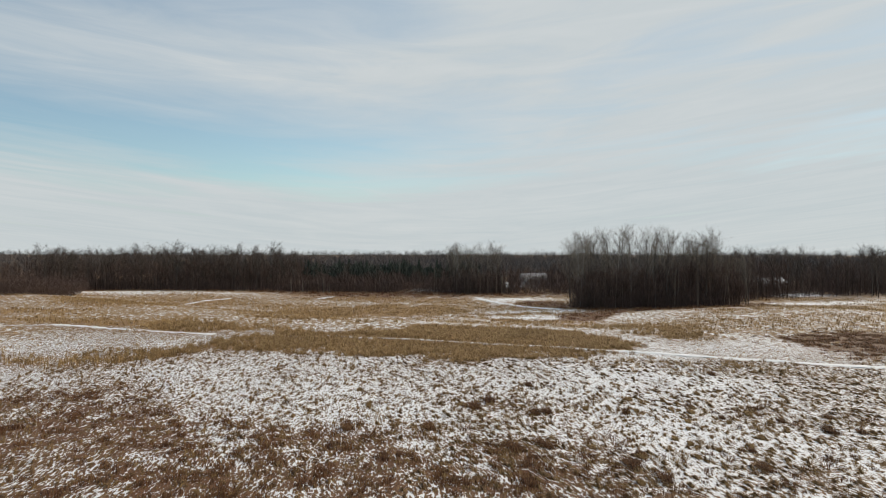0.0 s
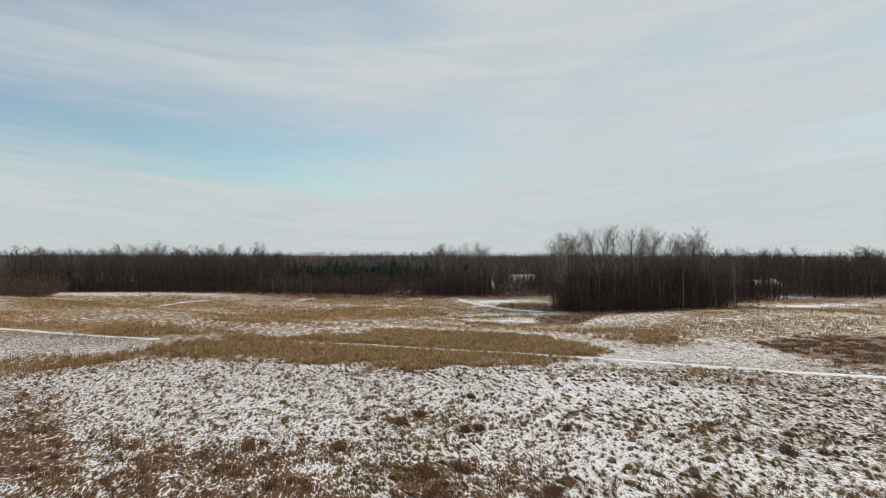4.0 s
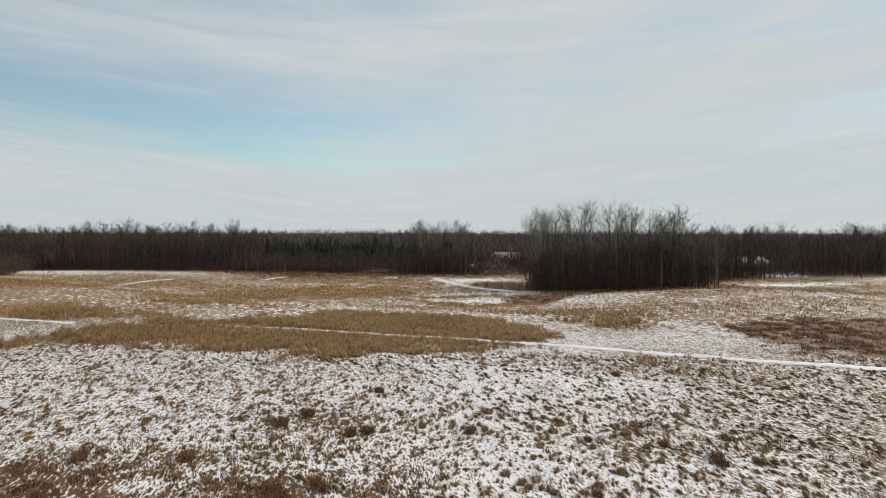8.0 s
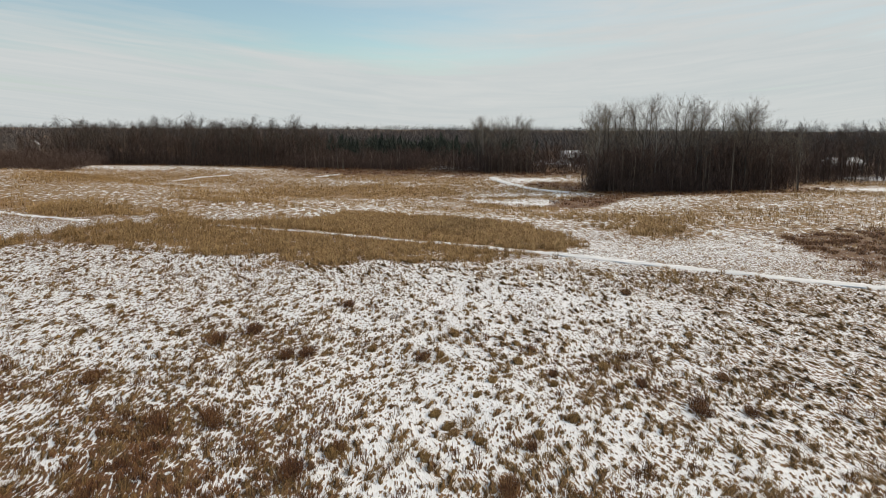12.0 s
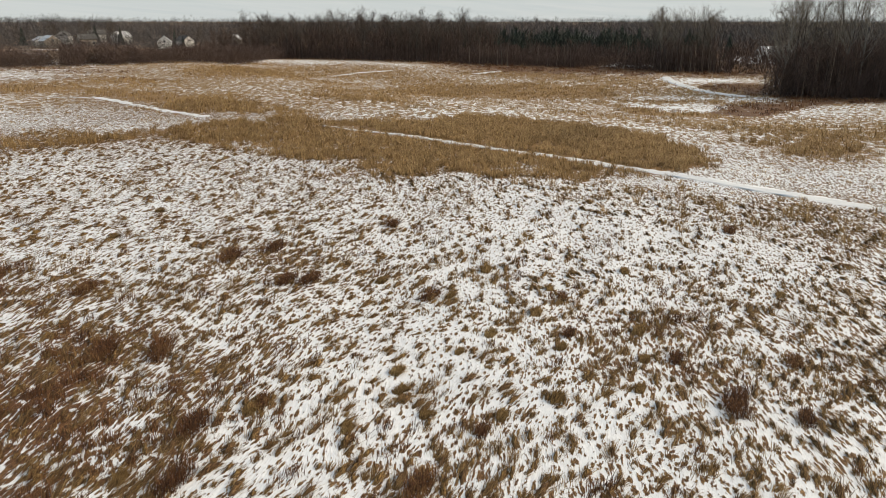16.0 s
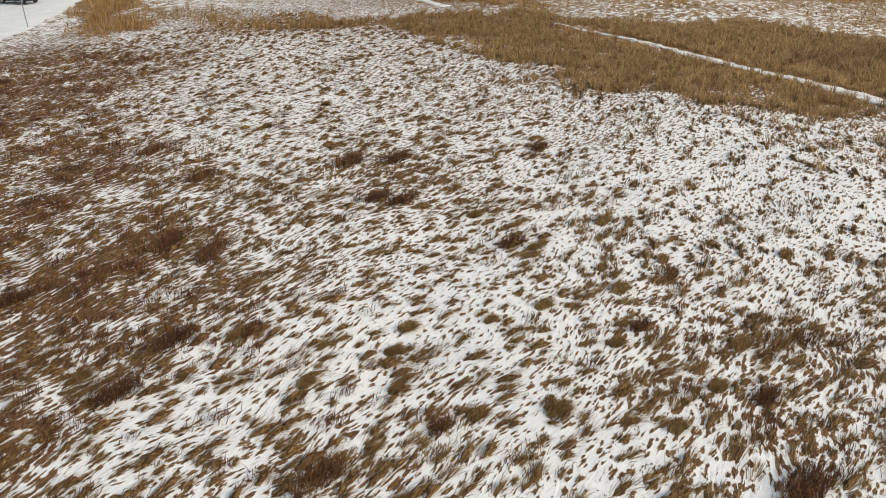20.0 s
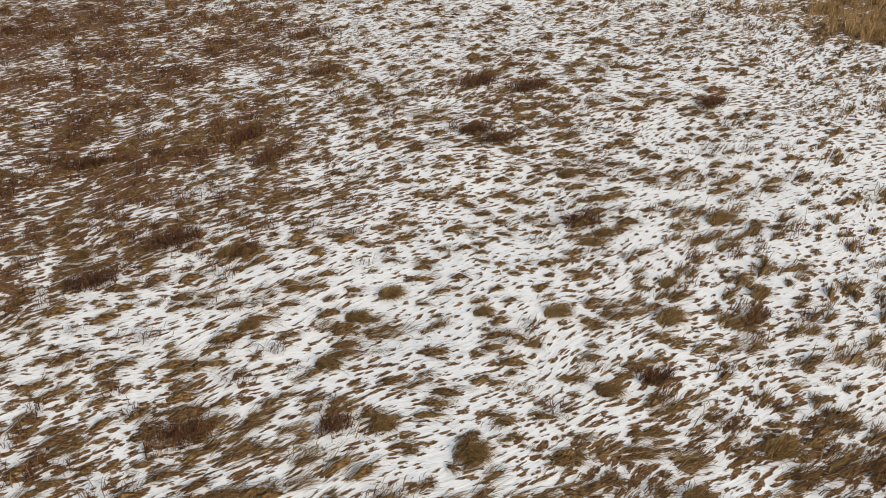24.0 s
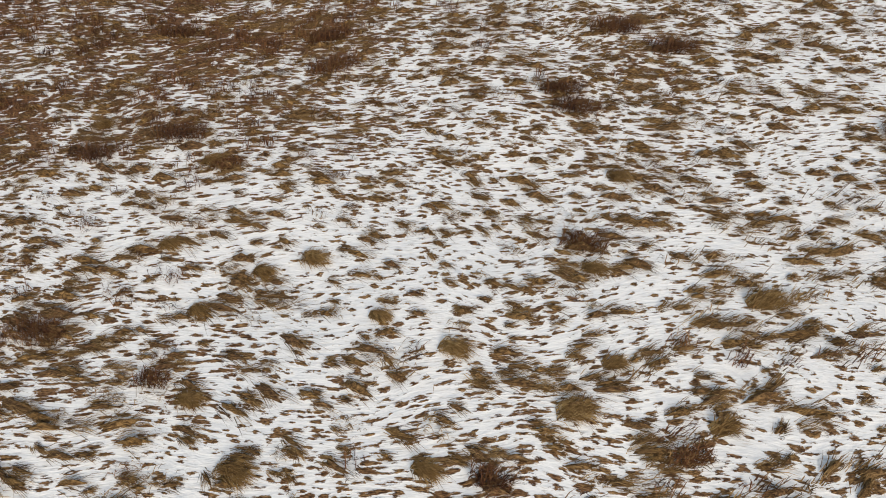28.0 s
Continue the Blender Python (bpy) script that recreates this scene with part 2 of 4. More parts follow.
    L(math2(nt, "MULTIPLY", at["tall"].outputs["Fac"], 0.75), tan.inputs[0]), L(straw.outputs[2], tan.inputs[6])
    red = nt.nodes.new("ShaderNodeMix")
    red.data_type = "RGBA"
    weeds = ramp_node(nt, [(0.36, (0.024, 0.010, 0.006)), (0.46, (0.085, 0.035, 0.016)), (0.55, (0.16, 0.070, 0.030)), (0.66, (0.27, 0.140, 0.060))])
    L(fibre.outputs[0], weeds.inputs[0]), L(weeds.outputs[0], red.inputs[7])
    L(math2(nt, "MULTIPLY", at["brown"].outputs["Fac"], 0.88), red.inputs[0]), L(tan.outputs[2], red.inputs[6])
    snow = ramp_node(nt, [(0.3, (0.77, 0.79, 0.83)), (0.6, (0.90, 0.905, 0.92))])
    L(clumps.outputs[0], snow.inputs[0])
    mix = nt.nodes.new("ShaderNodeMix")
    mix.data_type = "RGBA"
    bare = math2(nt, "MULTIPLY", hairs.outputs[0], math2(nt, "SUBTRACT", 1.25, at["snow"].outputs["Fac"]))
    L(math2(nt, "MAXIMUM", cl.outputs[0], bare), mix.inputs[0]), L(snow.outputs[0], mix.inputs[6]), L(red.outputs[2], mix.inputs[7])
    L(mix.outputs[2], b.inputs["Base Color"])
    b.inputs["Roughness"].default_value = 0.7
    b.inputs["Specular IOR Level"].default_value = 0.2
    h = math2(nt, "MULTIPLY_ADD", streak.outputs[0], 0.35, math2(nt, "MULTIPLY_ADD", v, -0.35, cl.outputs[0]))
    bp = nt.nodes.new("ShaderNodeBump")
    bp.inputs["Strength"].default_value, bp.inputs["Distance"].default_value = 0.6, 0.05
    L(h, bp.inputs["Height"]), L(bp.outputs[0], b.inputs["Normal"])
    return m


M_ground = ground_material()
def mound_material():
    """Matted grass, combed along the wind."""
    m, nt, b = nodes_of("matted_grass")
    g, plain, drawn = wind_coords(nt, (1.0, 5.0, 1.0))
    f = noise_node(nt, drawn, 9.0, 5, 0.7)
    c1 = ramp_node(nt, [(0.36, (0.024, 0.013, 0.006)), (0.47, (0.108, 0.061, 0.023)), (0.56, (0.24, 0.146, 0.055)), (0.66, (0.43, 0.28, 0.125))])
    c2 = ramp_node(nt, [(0.36, (0.016, 0.009, 0.006)), (0.47, (0.068, 0.036, 0.018)), (0.55, (0.150, 0.085, 0.042)), (0.66, (0.27, 0.17, 0.09))])
    mx = nt.nodes.new("ShaderNodeMix")
    mx.data_type = "RGBA"
    for s, d in ((f.outputs[0], c1.inputs[0]), (f.outputs[0], c2.inputs[0]), (g.outputs["Random Per Island"], mx.inputs[0]), (c1.outputs[0], mx.inputs[6]), (c2.outputs[0], mx.inputs[7]), (mx.outputs[2], b.inputs["Base Color"])):
        nt.links.new(s, d)
    bp = nt.nodes.new("ShaderNodeBump")
    bp.inputs["Strength"].default_value, bp.inputs["Distance"].default_value = 0.7, 0.05
    nt.links.new(f.outputs[0], bp.inputs["Height"]), nt.links.new(bp.outputs[0], b.inputs["Normal"])
    b.inputs["Roughness"].default_value, b.inputs["Specular IOR Level"].default_value = 0.85, 0.2
    return m


M_mound = mound_material()
M_snow = grained("packed_snow", (0.66, 0.68, 0.71), (0.82, 0.82, 0.83), 5.0, 0.6, 0.8)
M_flat = blade_material("flattened_grass", [(0.05, (0.032, 0.017, 0.008)), (0.35, (0.118, 0.065, 0.025)), (0.65, (0.245, 0.146, 0.057)), (0.95, (0.46, 0.31, 0.145))], 0.75, 0.45, 1.3)
M_tan = blade_material("tan_grass", [(0.05, (0.115, 0.060, 0.022)), (0.4, (0.295, 0.176, 0.070)), (0.75, (0.45, 0.290, 0.128)), (0.98, (0.64, 0.45, 0.23))], 0.75, 0.42, 0.95)
M_weed = blade_material("russet_weeds", [(0.05, (0.022, 0.010, 0.007)), (0.40, (0.100, 0.040, 0.018)), (0.70, (0.190, 0.083, 0.034)), (0.95, (0.33, 0.195, 0.082))], 0.8, 0.45, 0.6)
M_gold = blade_material("golden_grass", [(0.05, (0.062, 0.032, 0.011)), (0.4, (0.190, 0.106, 0.037)), (0.75, (0.33, 0.205, 0.078)), (0.97, (0.52, 0.36, 0.165))], 0.75, 0.4, 0.8)
M_bark = grained("bark", (0.045, 0.036, 0.030), (0.12, 0.10, 0.085), 6.0, 0.9, 0.6, (1, 1, 0.2))
M_pale_bark = grained("pale_bark", (0.13, 0.115, 0.10), (0.27, 0.25, 0.22), 5.0, 0.85, 0.4, (1, 1, 0.3))
M_twig = blade_material("twigs", [(0.1, (0.038, 0.027, 0.022)), (0.5, (0.075, 0.055, 0.043)), (0.9, (0.145, 0.115, 0.092))], 0.85, 0.1)
M_twig_pale = blade_material("pale_twigs", [(0.1, (0.10, 0.08, 0.062)), (0.5, (0.19, 0.155, 0.12)), (0.9, (0.29, 0.245, 0.195))], 0.85, 0.1)
M_brush = blade_material("brush_stems", [(0.1, (0.045, 0.029, 0.025)), (0.5, (0.088, 0.058, 0.048)), (0.9, (0.155, 0.11, 0.092))], 0.9, 0.3, 0.16)
M_sapling = blade_material("sapling_bark", [(0.1, (0.046, 0.031, 0.027)), (0.5, (0.098, 0.064, 0.052)), (0.9, (0.19, 0.138, 0.112))], 0.9, 0.2, 0.12)
# distance haze is put into this stem colour: paler, greyer, low contrast
M_far_hazed = blade_material("hazed_far_woods", [(0.1, (0.080, 0.073, 0.072)), (0.5, (0.092, 0.085, 0.084)), (0.9, (0.108, 0.101, 0.099))], 0.9, 0.3, 0.16)
# dark needle green, lightened and greyed to carry haze over the pines
M_needle = blade_material("conifer_needles", [(0.1, (0.022, 0.030, 0.024)), (0.5, (0.036, 0.047, 0.037)), (0.9, (0.058, 0.070, 0.056))], 0.8, 0.1)
M_wall = grained("painted_siding", (0.68, 0.67, 0.64), (0.82, 0.81, 0.78), 3.0, 0.7, 0.2, (1, 1, 8))
M_wall_tan = grained("tan_siding", (0.30, 0.25, 0.20), (0.42, 0.36, 0.30), 3.0, 0.7, 0.2, (1, 1, 8))
M_roof = grained("shingle_roof", (0.07, 0.065, 0.06), (0.14, 0.13, 0.125), 9.0, 0.9, 0.5)
M_car = grained("dark_car_paint", (0.010, 0.011, 0.013), (0.016, 0.017, 0.019), 3.0, 0.28, 0.0)
M_rubber = grained("tyre_rubber", (0.012, 0.012, 0.012), (0.03, 0.03, 0.03), 20.0, 0.9, 0.2)
M_metal = grained("galvanised_metal", (0.25, 0.26, 0.27), (0.42, 0.43, 0.44), 14.0, 0.45, 0.1, (1, 1, 1), 0.8)


def glass_material():
    m, nt, b = nodes_of("dark_glass")
    b.inputs["Base Color"].default_value = (0.02, 0.025, 0.03, 1)
    b.inputs["Roughness"].default_value = 0.08
    b.inputs["Specular IOR Level"].default_value = 0.6
    return m


M_glass = glass_material()
M_lamp_red = grained("tail_lamp_lens", (0.18, 0.01, 0.01), (0.25, 0.015, 0.012), 5.0, 0.2, 0.0)


# ---- small mesh tools ----
rng = np.random.default_rng(7)


def mesh_object(name, verts, faces, material, parent=None, smooth=False):
    me = bpy.data.meshes.new(name)
    me.from_pydata([tuple(v) for v in verts], [], faces)
    me.materials.append(material)
    if smooth:
        me.polygons.foreach_set("use_smooth", [True] * len(me.polygons))
    me.update()
    ob = new(name, me)
    if parent is not None:
        ob.parent = parent
    return ob


def array_object(name, verts, tris, material, parent=None):
    """A mesh of triangles straight from arrays."""
    me = bpy.data.meshes.new(name)
    verts, tris = np.asarray(verts, np.float32), np.asarray(tris, np.int32)
    me.vertices.add(len(verts))
    me.vertices.foreach_set("co", verts.ravel())
    me.loops.add(tris.size)
    me.loops.foreach_set("vertex_index", tris.ravel())
    me.polygons.add(len(tris))
    me.polygons.foreach_set("loop_start", np.arange(0, tris.size, 3, dtype=np.int32))
    me.materials.append(material)
    me.update(calc_edges=True)
    ob = new(name, me)
    if parent is not None:
        ob.parent = parent
    return ob


def part(name, bm, material, parent, label=""):
    me = bpy.data.meshes.new(name)
    bm.to_mesh(me)
    bm.free()
    me.materials.append(material)
    ob = new(name, me)
    ob.parent = parent
    if label:
        ob["label"] = label
    return ob


@functools.lru_cache(None)
def lattice(seed, nx=64):
    return np.random.default_rng(seed).random((nx, nx))


def value_noise(x, y, scale, seed):
    """Smooth value noise, 0 to 1, over arrays; features about scale metres."""
    g = lattice(seed)
    n = g.shape[0]
    u, v = np.asarray(x, float) / scale + 1000.5, np.asarray(y, float) / scale + 1000.5
    i, j = np.floor(u).astype(int), np.floor(v).astype(int)
    fu, fv = u - i, v - j
    fu, fv = fu * fu * (3 - 2 * fu), fv * fv * (3 - 2 * fv)
    a, b2 = g[i % n, j % n], g[(i + 1) % n, j % n]
    c, d = g[i % n, (j + 1) % n], g[(i + 1) % n, (j + 1) % n]
    return (a * (1 - fu) + b2 * fu) * (1 - fv) + (c * (1 - fu) + d * fu) * fv


def sig(a):
    return 1 / (1 + np.exp(-np.clip(a, -40, 40)))


def soft_plus(a):
    return np.log1p(np.exp(np.clip(a, -40, 40)))


def ground(x, y):
    """Height of the field: a gentle rise ahead, falling to the level of the woods."""
    x, y = np.asarray(x, float), np.asarray(y, float)
    X = 45 * np.tanh((x + 10) / 45) - 10
    p = 0.125 - 0.0229 * X + 0.0219 * (72 - 8 * soft_plus((72 - y) / 8))
    y0 = 98 + 27 * soft_plus((-x - 30) / 30) + 10 * sig((x - 30) / 8)
    F = sig((y0 - y) / 7) * sig((y + 40) / 20)
    z = p * F - 0.6 * (1 - F)
    z = z + 1.7 * np.exp(-(((x - 62) / 28) ** 2) - ((y - 128) / 22) ** 2)
    z = z + 1.1 * np.exp(-(((x + 105) / 45) ** 2) - ((y - 195) / 18) ** 2)
    r = np.hypot(x, y)
    z = z - 3.8 * sig((r - 320) / 30) * sig((-x - 120) / 20)
    near = np.exp(-((np.hypot(x - 5, y - 45) / 90) ** 4))
    z = z + near * (0.10 * (value_noise(x, y, 2.2, 5) - 0.5) + 0.14 * (value_noise(x, y, 6.0, 6) - 0.5))
    return z - 4.5 * sig((r - 640) / 110) * (1 - 0.84 * sig((-x - 120) / 20))


def inside(poly, x, y, soft=1.5, ragged=2.0, seed=3):
    """1 within a polygon, 0 outside, with a soft and ragged edge."""
    x, y = np.asarray(x, float), np.asarray(y, float)
    dx = (value_noise(x, y, 4.0, seed) - 0.5) * 2 * ragged + (value_noise(x, y, 1.3, seed + 1) - 0.5) * ragged
    dy = (value_noise(x, y, 4.0, seed + 2) - 0.5) * 2 * ragged + (value_noise(x, y, 1.3, seed + 4) - 0.5) * ragged
    x, y = x + dx, y + dy
    dist, odd = np.full(x.shape, 1e9), np.zeros(x.shape, bool)
    for (ax, ay), (bx, by) in zip(poly, poly[1:] + poly[:1]):
        ex, ey = bx - ax, by - ay
        k = np.clip(((x - ax) * ex + (y - ay) * ey) / (ex * ex + ey * ey), 0, 1)
        dist = np.minimum(dist, np.hypot(x - ax - k * ex, y - ay - k * ey))
        cross = (ay > y) != (by > y)
        odd ^= cross & (x < ex * (y - ay) / (ey if ey else 1e-9) + ax)
    return sig(np.where(odd, dist, -dist) / soft * 3)


# ---- the plan of the plant cover ----
TALL = [
    ([(-38, 57), (-30, 65), (-19, 64), (-12.6, 63.5), (-9, 60), (-4, 60), (0.3, 64), (6, 65), (13, 67.5), (16, 75), (10, 85), (2, 92), (-8, 91), (-17, 83), (-27, 77), (-33, 71)], 1.0),
    ([(0, 62.5), (6, 61), (14, 60), (22, 58), (26, 59), (20, 62.5), (13, 65.5)], 0.35),
    ([(20, 89), (25, 98), (29, 93), (24, 82)], 0.75),
    ([(-36, 121), (-42, 148), (-18, 163), (-2, 153), (-3, 138), (-19, 128)], 0.95),
    ([(-36, 97), (-42, 112), (-30, 120), (-20, 97)], 0.6),
    ([(-75, 84), (-70, 94), (-54, 92), (-38, 87), (-28, 81), (-38, 79.5), (-52, 84), (-63, 87)], 0.85),
    ([(-66, 112), (-82, 126), (-92, 152), (-95, 174), (-77, 158), (-64, 138), (-61, 118)], 0.75),
    ([(-69, 50), (-65, 55), (-44, 48), (-44.5, 43.5)], 1.0),
    ([(-60, 46), (-38, 55), (-34, 62), (-45, 57), (-60, 51)], 0.4),
    ([(-118, 82), (-82, 90), (-70, 101), (-72, 84), (-92, 76)], 0.85),
    ([(40, 118), (70, 126), (110, 140), (112, 152), (70, 146), (42, 134)], 0.4),
    ([(-95, 160), (-60, 150), (-45, 165), (-60, 178), (-95, 176)], 0.5),
    ([(-5, 134), (2, 126), (8, 119), (13, 118), (17, 121), (18.5, 117), (13, 113.5), (7, 113.5), (0, 121)], 1.0),
    ([(-5, 133), (4, 137), (11, 136), (19, 138), (19, 134), (10, 132), (4, 132)], 0.8),
    ([(-20, 165), (5, 160), (0, 183), (-30, 190), (-50, 182)], 0.6),
]
BROWN = [
    ([(8, 22), (7, 27.5), (5.5, 29.3), (2.6, 31.0), (-1.2, 31.2), (-1.5, 33.5), (-5.6, 35.4), (-14, 34), (-19, 37), (-27, 41), (-37, 46), (-42, 40), (-38, 20), (-30, 6), (8, 6)], 1.05),
    ([(35, 78), (42, 88), (51, 93), (66, 90), (58, 67), (44, 64), (37, 67)], 1.45),
    ([(27, 139), (45, 139), (62, 147), (76, 166), (60, 175), (20, 160), (22, 148)], 1.6),
    ([(-45, 186), (5, 190), (30, 197), (30, 215), (-60, 225), (-140, 228), (-120, 218), (-88, 220), (-58, 209)], 1.6),
    ([(14.5, 119), (16.5, 134), (25, 142), (31, 140), (27, 130), (21.5, 117.5)], 1.8),
    ([(8.8, 168), (14.6, 155), (22, 147), (29.7, 140), (45, 139), (62, 146), (44, 150), (31, 150), (23.4, 170), (16.6, 176)], 1.8),
    ([(-130, 108), (-92, 108), (-84, 116), (-96, 124), (-135, 128)], 0.6),
    ([(-100, 92), (-78, 98), (-70, 108), (-82, 106), (-104, 98)], 0.7),
    ([(0, 24), (2.5, 25), (4.5, 27.5), (1.5, 31), (-1, 29)], 0.8),
    ([(6.5, 25), (12, 27), (14, 31), (10, 31.5), (7, 30)], 0.85),
    ([(-7, 36), (-3, 37), (-2, 40), (-7, 39)], 0.4),
    ([(-6.5, 41), (-3.5, 41), (-2.5, 44.5), (-4.5, 44)], 0.6),
    ([(12, 39), (16, 41), (13.5, 45), (11, 43)], 0.5),
    ([(18, 28), (30, 34), (28, 42), (22, 38), (19, 33)], 0.4),
    ([(14.3, 37.5), (14.6, 42.5), (17.5, 44.5), (21, 41), (20.5, 36.5), (16, 35.5)], 0.6),
]
BARE_SNOW = [
    ([(66, 154), (105, 170), (140, 186), (140, 193), (102, 177), (66, 159)], 0.97),
    ([(6, 177), (14, 178), (28, 190), (26, 198), (12, 190)], 0.92),
    ([(-126, 190), (-124, 212), (-90, 214), (-72, 206), (-62, 199), (-74, 186), (-98, 180)], 0.52),
    ([(3, 150), (10, 142), (12, 128), (20, 118), (26, 118), (30, 130), (24, 148), (12, 160)], 0.54),
    ([(40, 92), (75, 95), (80, 122), (45, 118), (30, 100)], 0.58),
    ([(7, 29), (16, 31), (20, 44), (12, 52), (7, 44), (6, 35)], 0.655),
    ([(4, 28.5), (9.5, 30), (13, 32), (13, 37), (8, 36), (4.5, 33)], 0.74),
    ([(-30, 46), (-12, 48), (-10, 57), (-22, 62), (-34, 56)], 0.58),
    ([(-122, 96), (-103, 90), (-84, 99), (-86, 110), (-103, 119), (-116, 110)], 0.50),
    ([(3, 128), (8, 121), (15, 121), (18, 128), (11, 132)], 0.68),
]


YARDS = [
    [(14, 246), (40, 244), (46, 284), (14, 286)],
    [(-19, 224), (-4, 224), (-4, 236), (-19, 236)],
    [(90, 190), (106, 196), (112, 214), (94, 212)],
    [(-75, 376), (-40, 374), (-40, 398), (-75, 400)],
    [(-320, 268), (-294, 270), (-298, 292), (-322, 288)],
    [(-268, 300), (-250, 304), (-254, 322), (-270, 318)],
    [(-194, 181), (-190, 193), (-202, 206), (-222, 210), (-212, 196)],
]


def cover(x, y):
    """Shares of snow, tall grass and russet weeds over the plan."""
    x, y = np.asarray(x, float), np.asarray(y, float)
    tall, brown = np.zeros(x.shape), np.zeros(x.shape)
    snow = 0.608 - 0.19 * sig((y - 78) / 4) + 0.08 * (value_noise(x, y, 14.0, 21) - 0.5) + 0.08 * (value_noise(x, y, 5.0, 22) - 0.5)
    snow = snow + 0.03 * sig((x - 2) / 4) * sig((62 - y) / 4) - 0.18 * sig((x - 23.5) / 3) * sig((70 - y) / 4) - 0.12 * sig((-24 - x) / 5)
    for poly, k in BARE_SNOW:
        m = inside(poly, x, y, 3.0, 3.0, 31)
        snow = snow * (1 - m) + k * m
    for n, (poly, k) in enumerate(TALL):
        tall = np.maximum(tall, k * inside(poly, x, y, 1.7 if n in (0, 7, 12, 13) else 4.0, 2.1 if n in (0, 7, 12, 13) else 3.0, 40 + n))
    for n, (poly, k) in enumerate(BROWN):
        brown = np.maximum(brown, k * inside(poly, x, y, 2.0 if n in (4, 5) else 6.0, 1.6 if n in (4, 5) else 3.4, 60 + n))
    # thinner bands of standing stems in the far part of the field
    bands = sig((value_noise(x + 0.35 * y, y * 2.2, 24.0, 70) - 0.60) * 16) * sig((y - 92) / 4) * sig((215 - y) / 6)
    tall = np.maximum(tall, 0.5 * bands)
    # thin, tufted fringe on the near side of the trail
    fringe = sig((73.2 - 0.27 * x - y) / 0.8) * sig((y - 50) / 2) * sig((x + 36) / 2)
    tall = tall * (1 - 0.6 * fringe * sig((value_noise(x, y, 1.9, 77) + 0.5 * value_noise(x, y, 0.8, 78) - 0.92) * 12))
    patchy = sig((0.8 * value_noise(x, y, 2.0, 75) + 0.8 * value_noise(x, y, 0.9, 76) - 0.80) * 8)
    snow = snow * (1 - 0.92 * tall) * (1 - np.clip(brown, 0, 1) * (0.16 + 0.52 * patchy + 0.75 * np.clip(brown - 1, 0, 0.6))) * (1 - 1.2 * np.maximum(brown - 1, 0))
    brown = np.clip(brown, 0, 1) * (0.2 + 0.8 * patchy) + 0.8 * np.maximum(brown - 1, 0)
    wood = sig((y - 211 - 0.2 * np.maximum(0, -x - 60)) / 3)
    wood = np.maximum(wood, sig((y - 172 - 0.45 * (x - 70)) / 4) * sig((x - 40) / 6))
    wood = np.maximum(wood, sig((np.hypot(x, y) - 250) / 8))
    for poly in YARDS:
        m = inside(poly, x, y, 2.0, 1.5, 90)
        wood, snow = wood * (1 - m), snow * (1 - m) + 0.95 * m
    return np.clip(snow * (1 - 0.85 * wood), 0, 1), tall, np.clip(np.maximum(brown, 0.7 * wood), 0, 1)


# ---- the ground: one sheet to the horizon ----
def spaced(lo, hi, step, reach):
    """Even steps between lo and hi, then widening steps out to reach on both sides."""
    mid = np.arange(lo, hi, step)
    out, s, v = [], step, hi
    while v < reach:
        out.append(v)
        s *= 1.13
        v += s
    out.append(reach)
    out2, s, v = [], step, lo
    while v > -reach:
        s *= 1.13
        v -= s
        out2.append(max(v, -reach))
    return np.array(out2[::-1] + list(mid) + out)


def build_ground():
    xs, ys = spaced(-42, 46, 0.4, 3600), spaced(18, 110, 0.4, 3600)
    gx, gy = np.meshgrid(xs, ys)
    x, y = gx.ravel(), gy.ravel()
    snow, tall, brown = cover(x, y)
    z = ground(x, y)
    w, h = len(xs), len(ys)
    i = (np.arange(h - 1)[:, None] * w + np.arange(w - 1)).ravel()
    quads = np.stack([i, i + 1, i + w + 1, i + w], 1).astype(np.int32)
    me = bpy.data.meshes.new("ground")
    me.vertices.add(len(x))
    me.vertices.foreach_set("co", np.stack([x, y, z], 1).astype(np.float32).ravel())
    me.loops.add(quads.size)
    me.loops.foreach_set("vertex_index", quads.ravel())
    me.polygons.add(len(quads))
    me.polygons.foreach_set("loop_start", np.arange(0, quads.size, 4, dtype=np.int32))
    me.polygons.foreach_set("use_smooth", np.ones(len(quads), bool))
    me.update(calc_edges=True)
    for k, v in (("snow", snow), ("tall", tall), ("brown", brown)):
        me.attributes.new(k, "FLOAT", "POINT").data.foreach_set("value", v.astype(np.float32))
    me.materials.append(M_ground)
    tagged(new("ground", me), "rolling winter prairie with thin snow over flattened brown grass", "field", kind="structure")


build_ground()


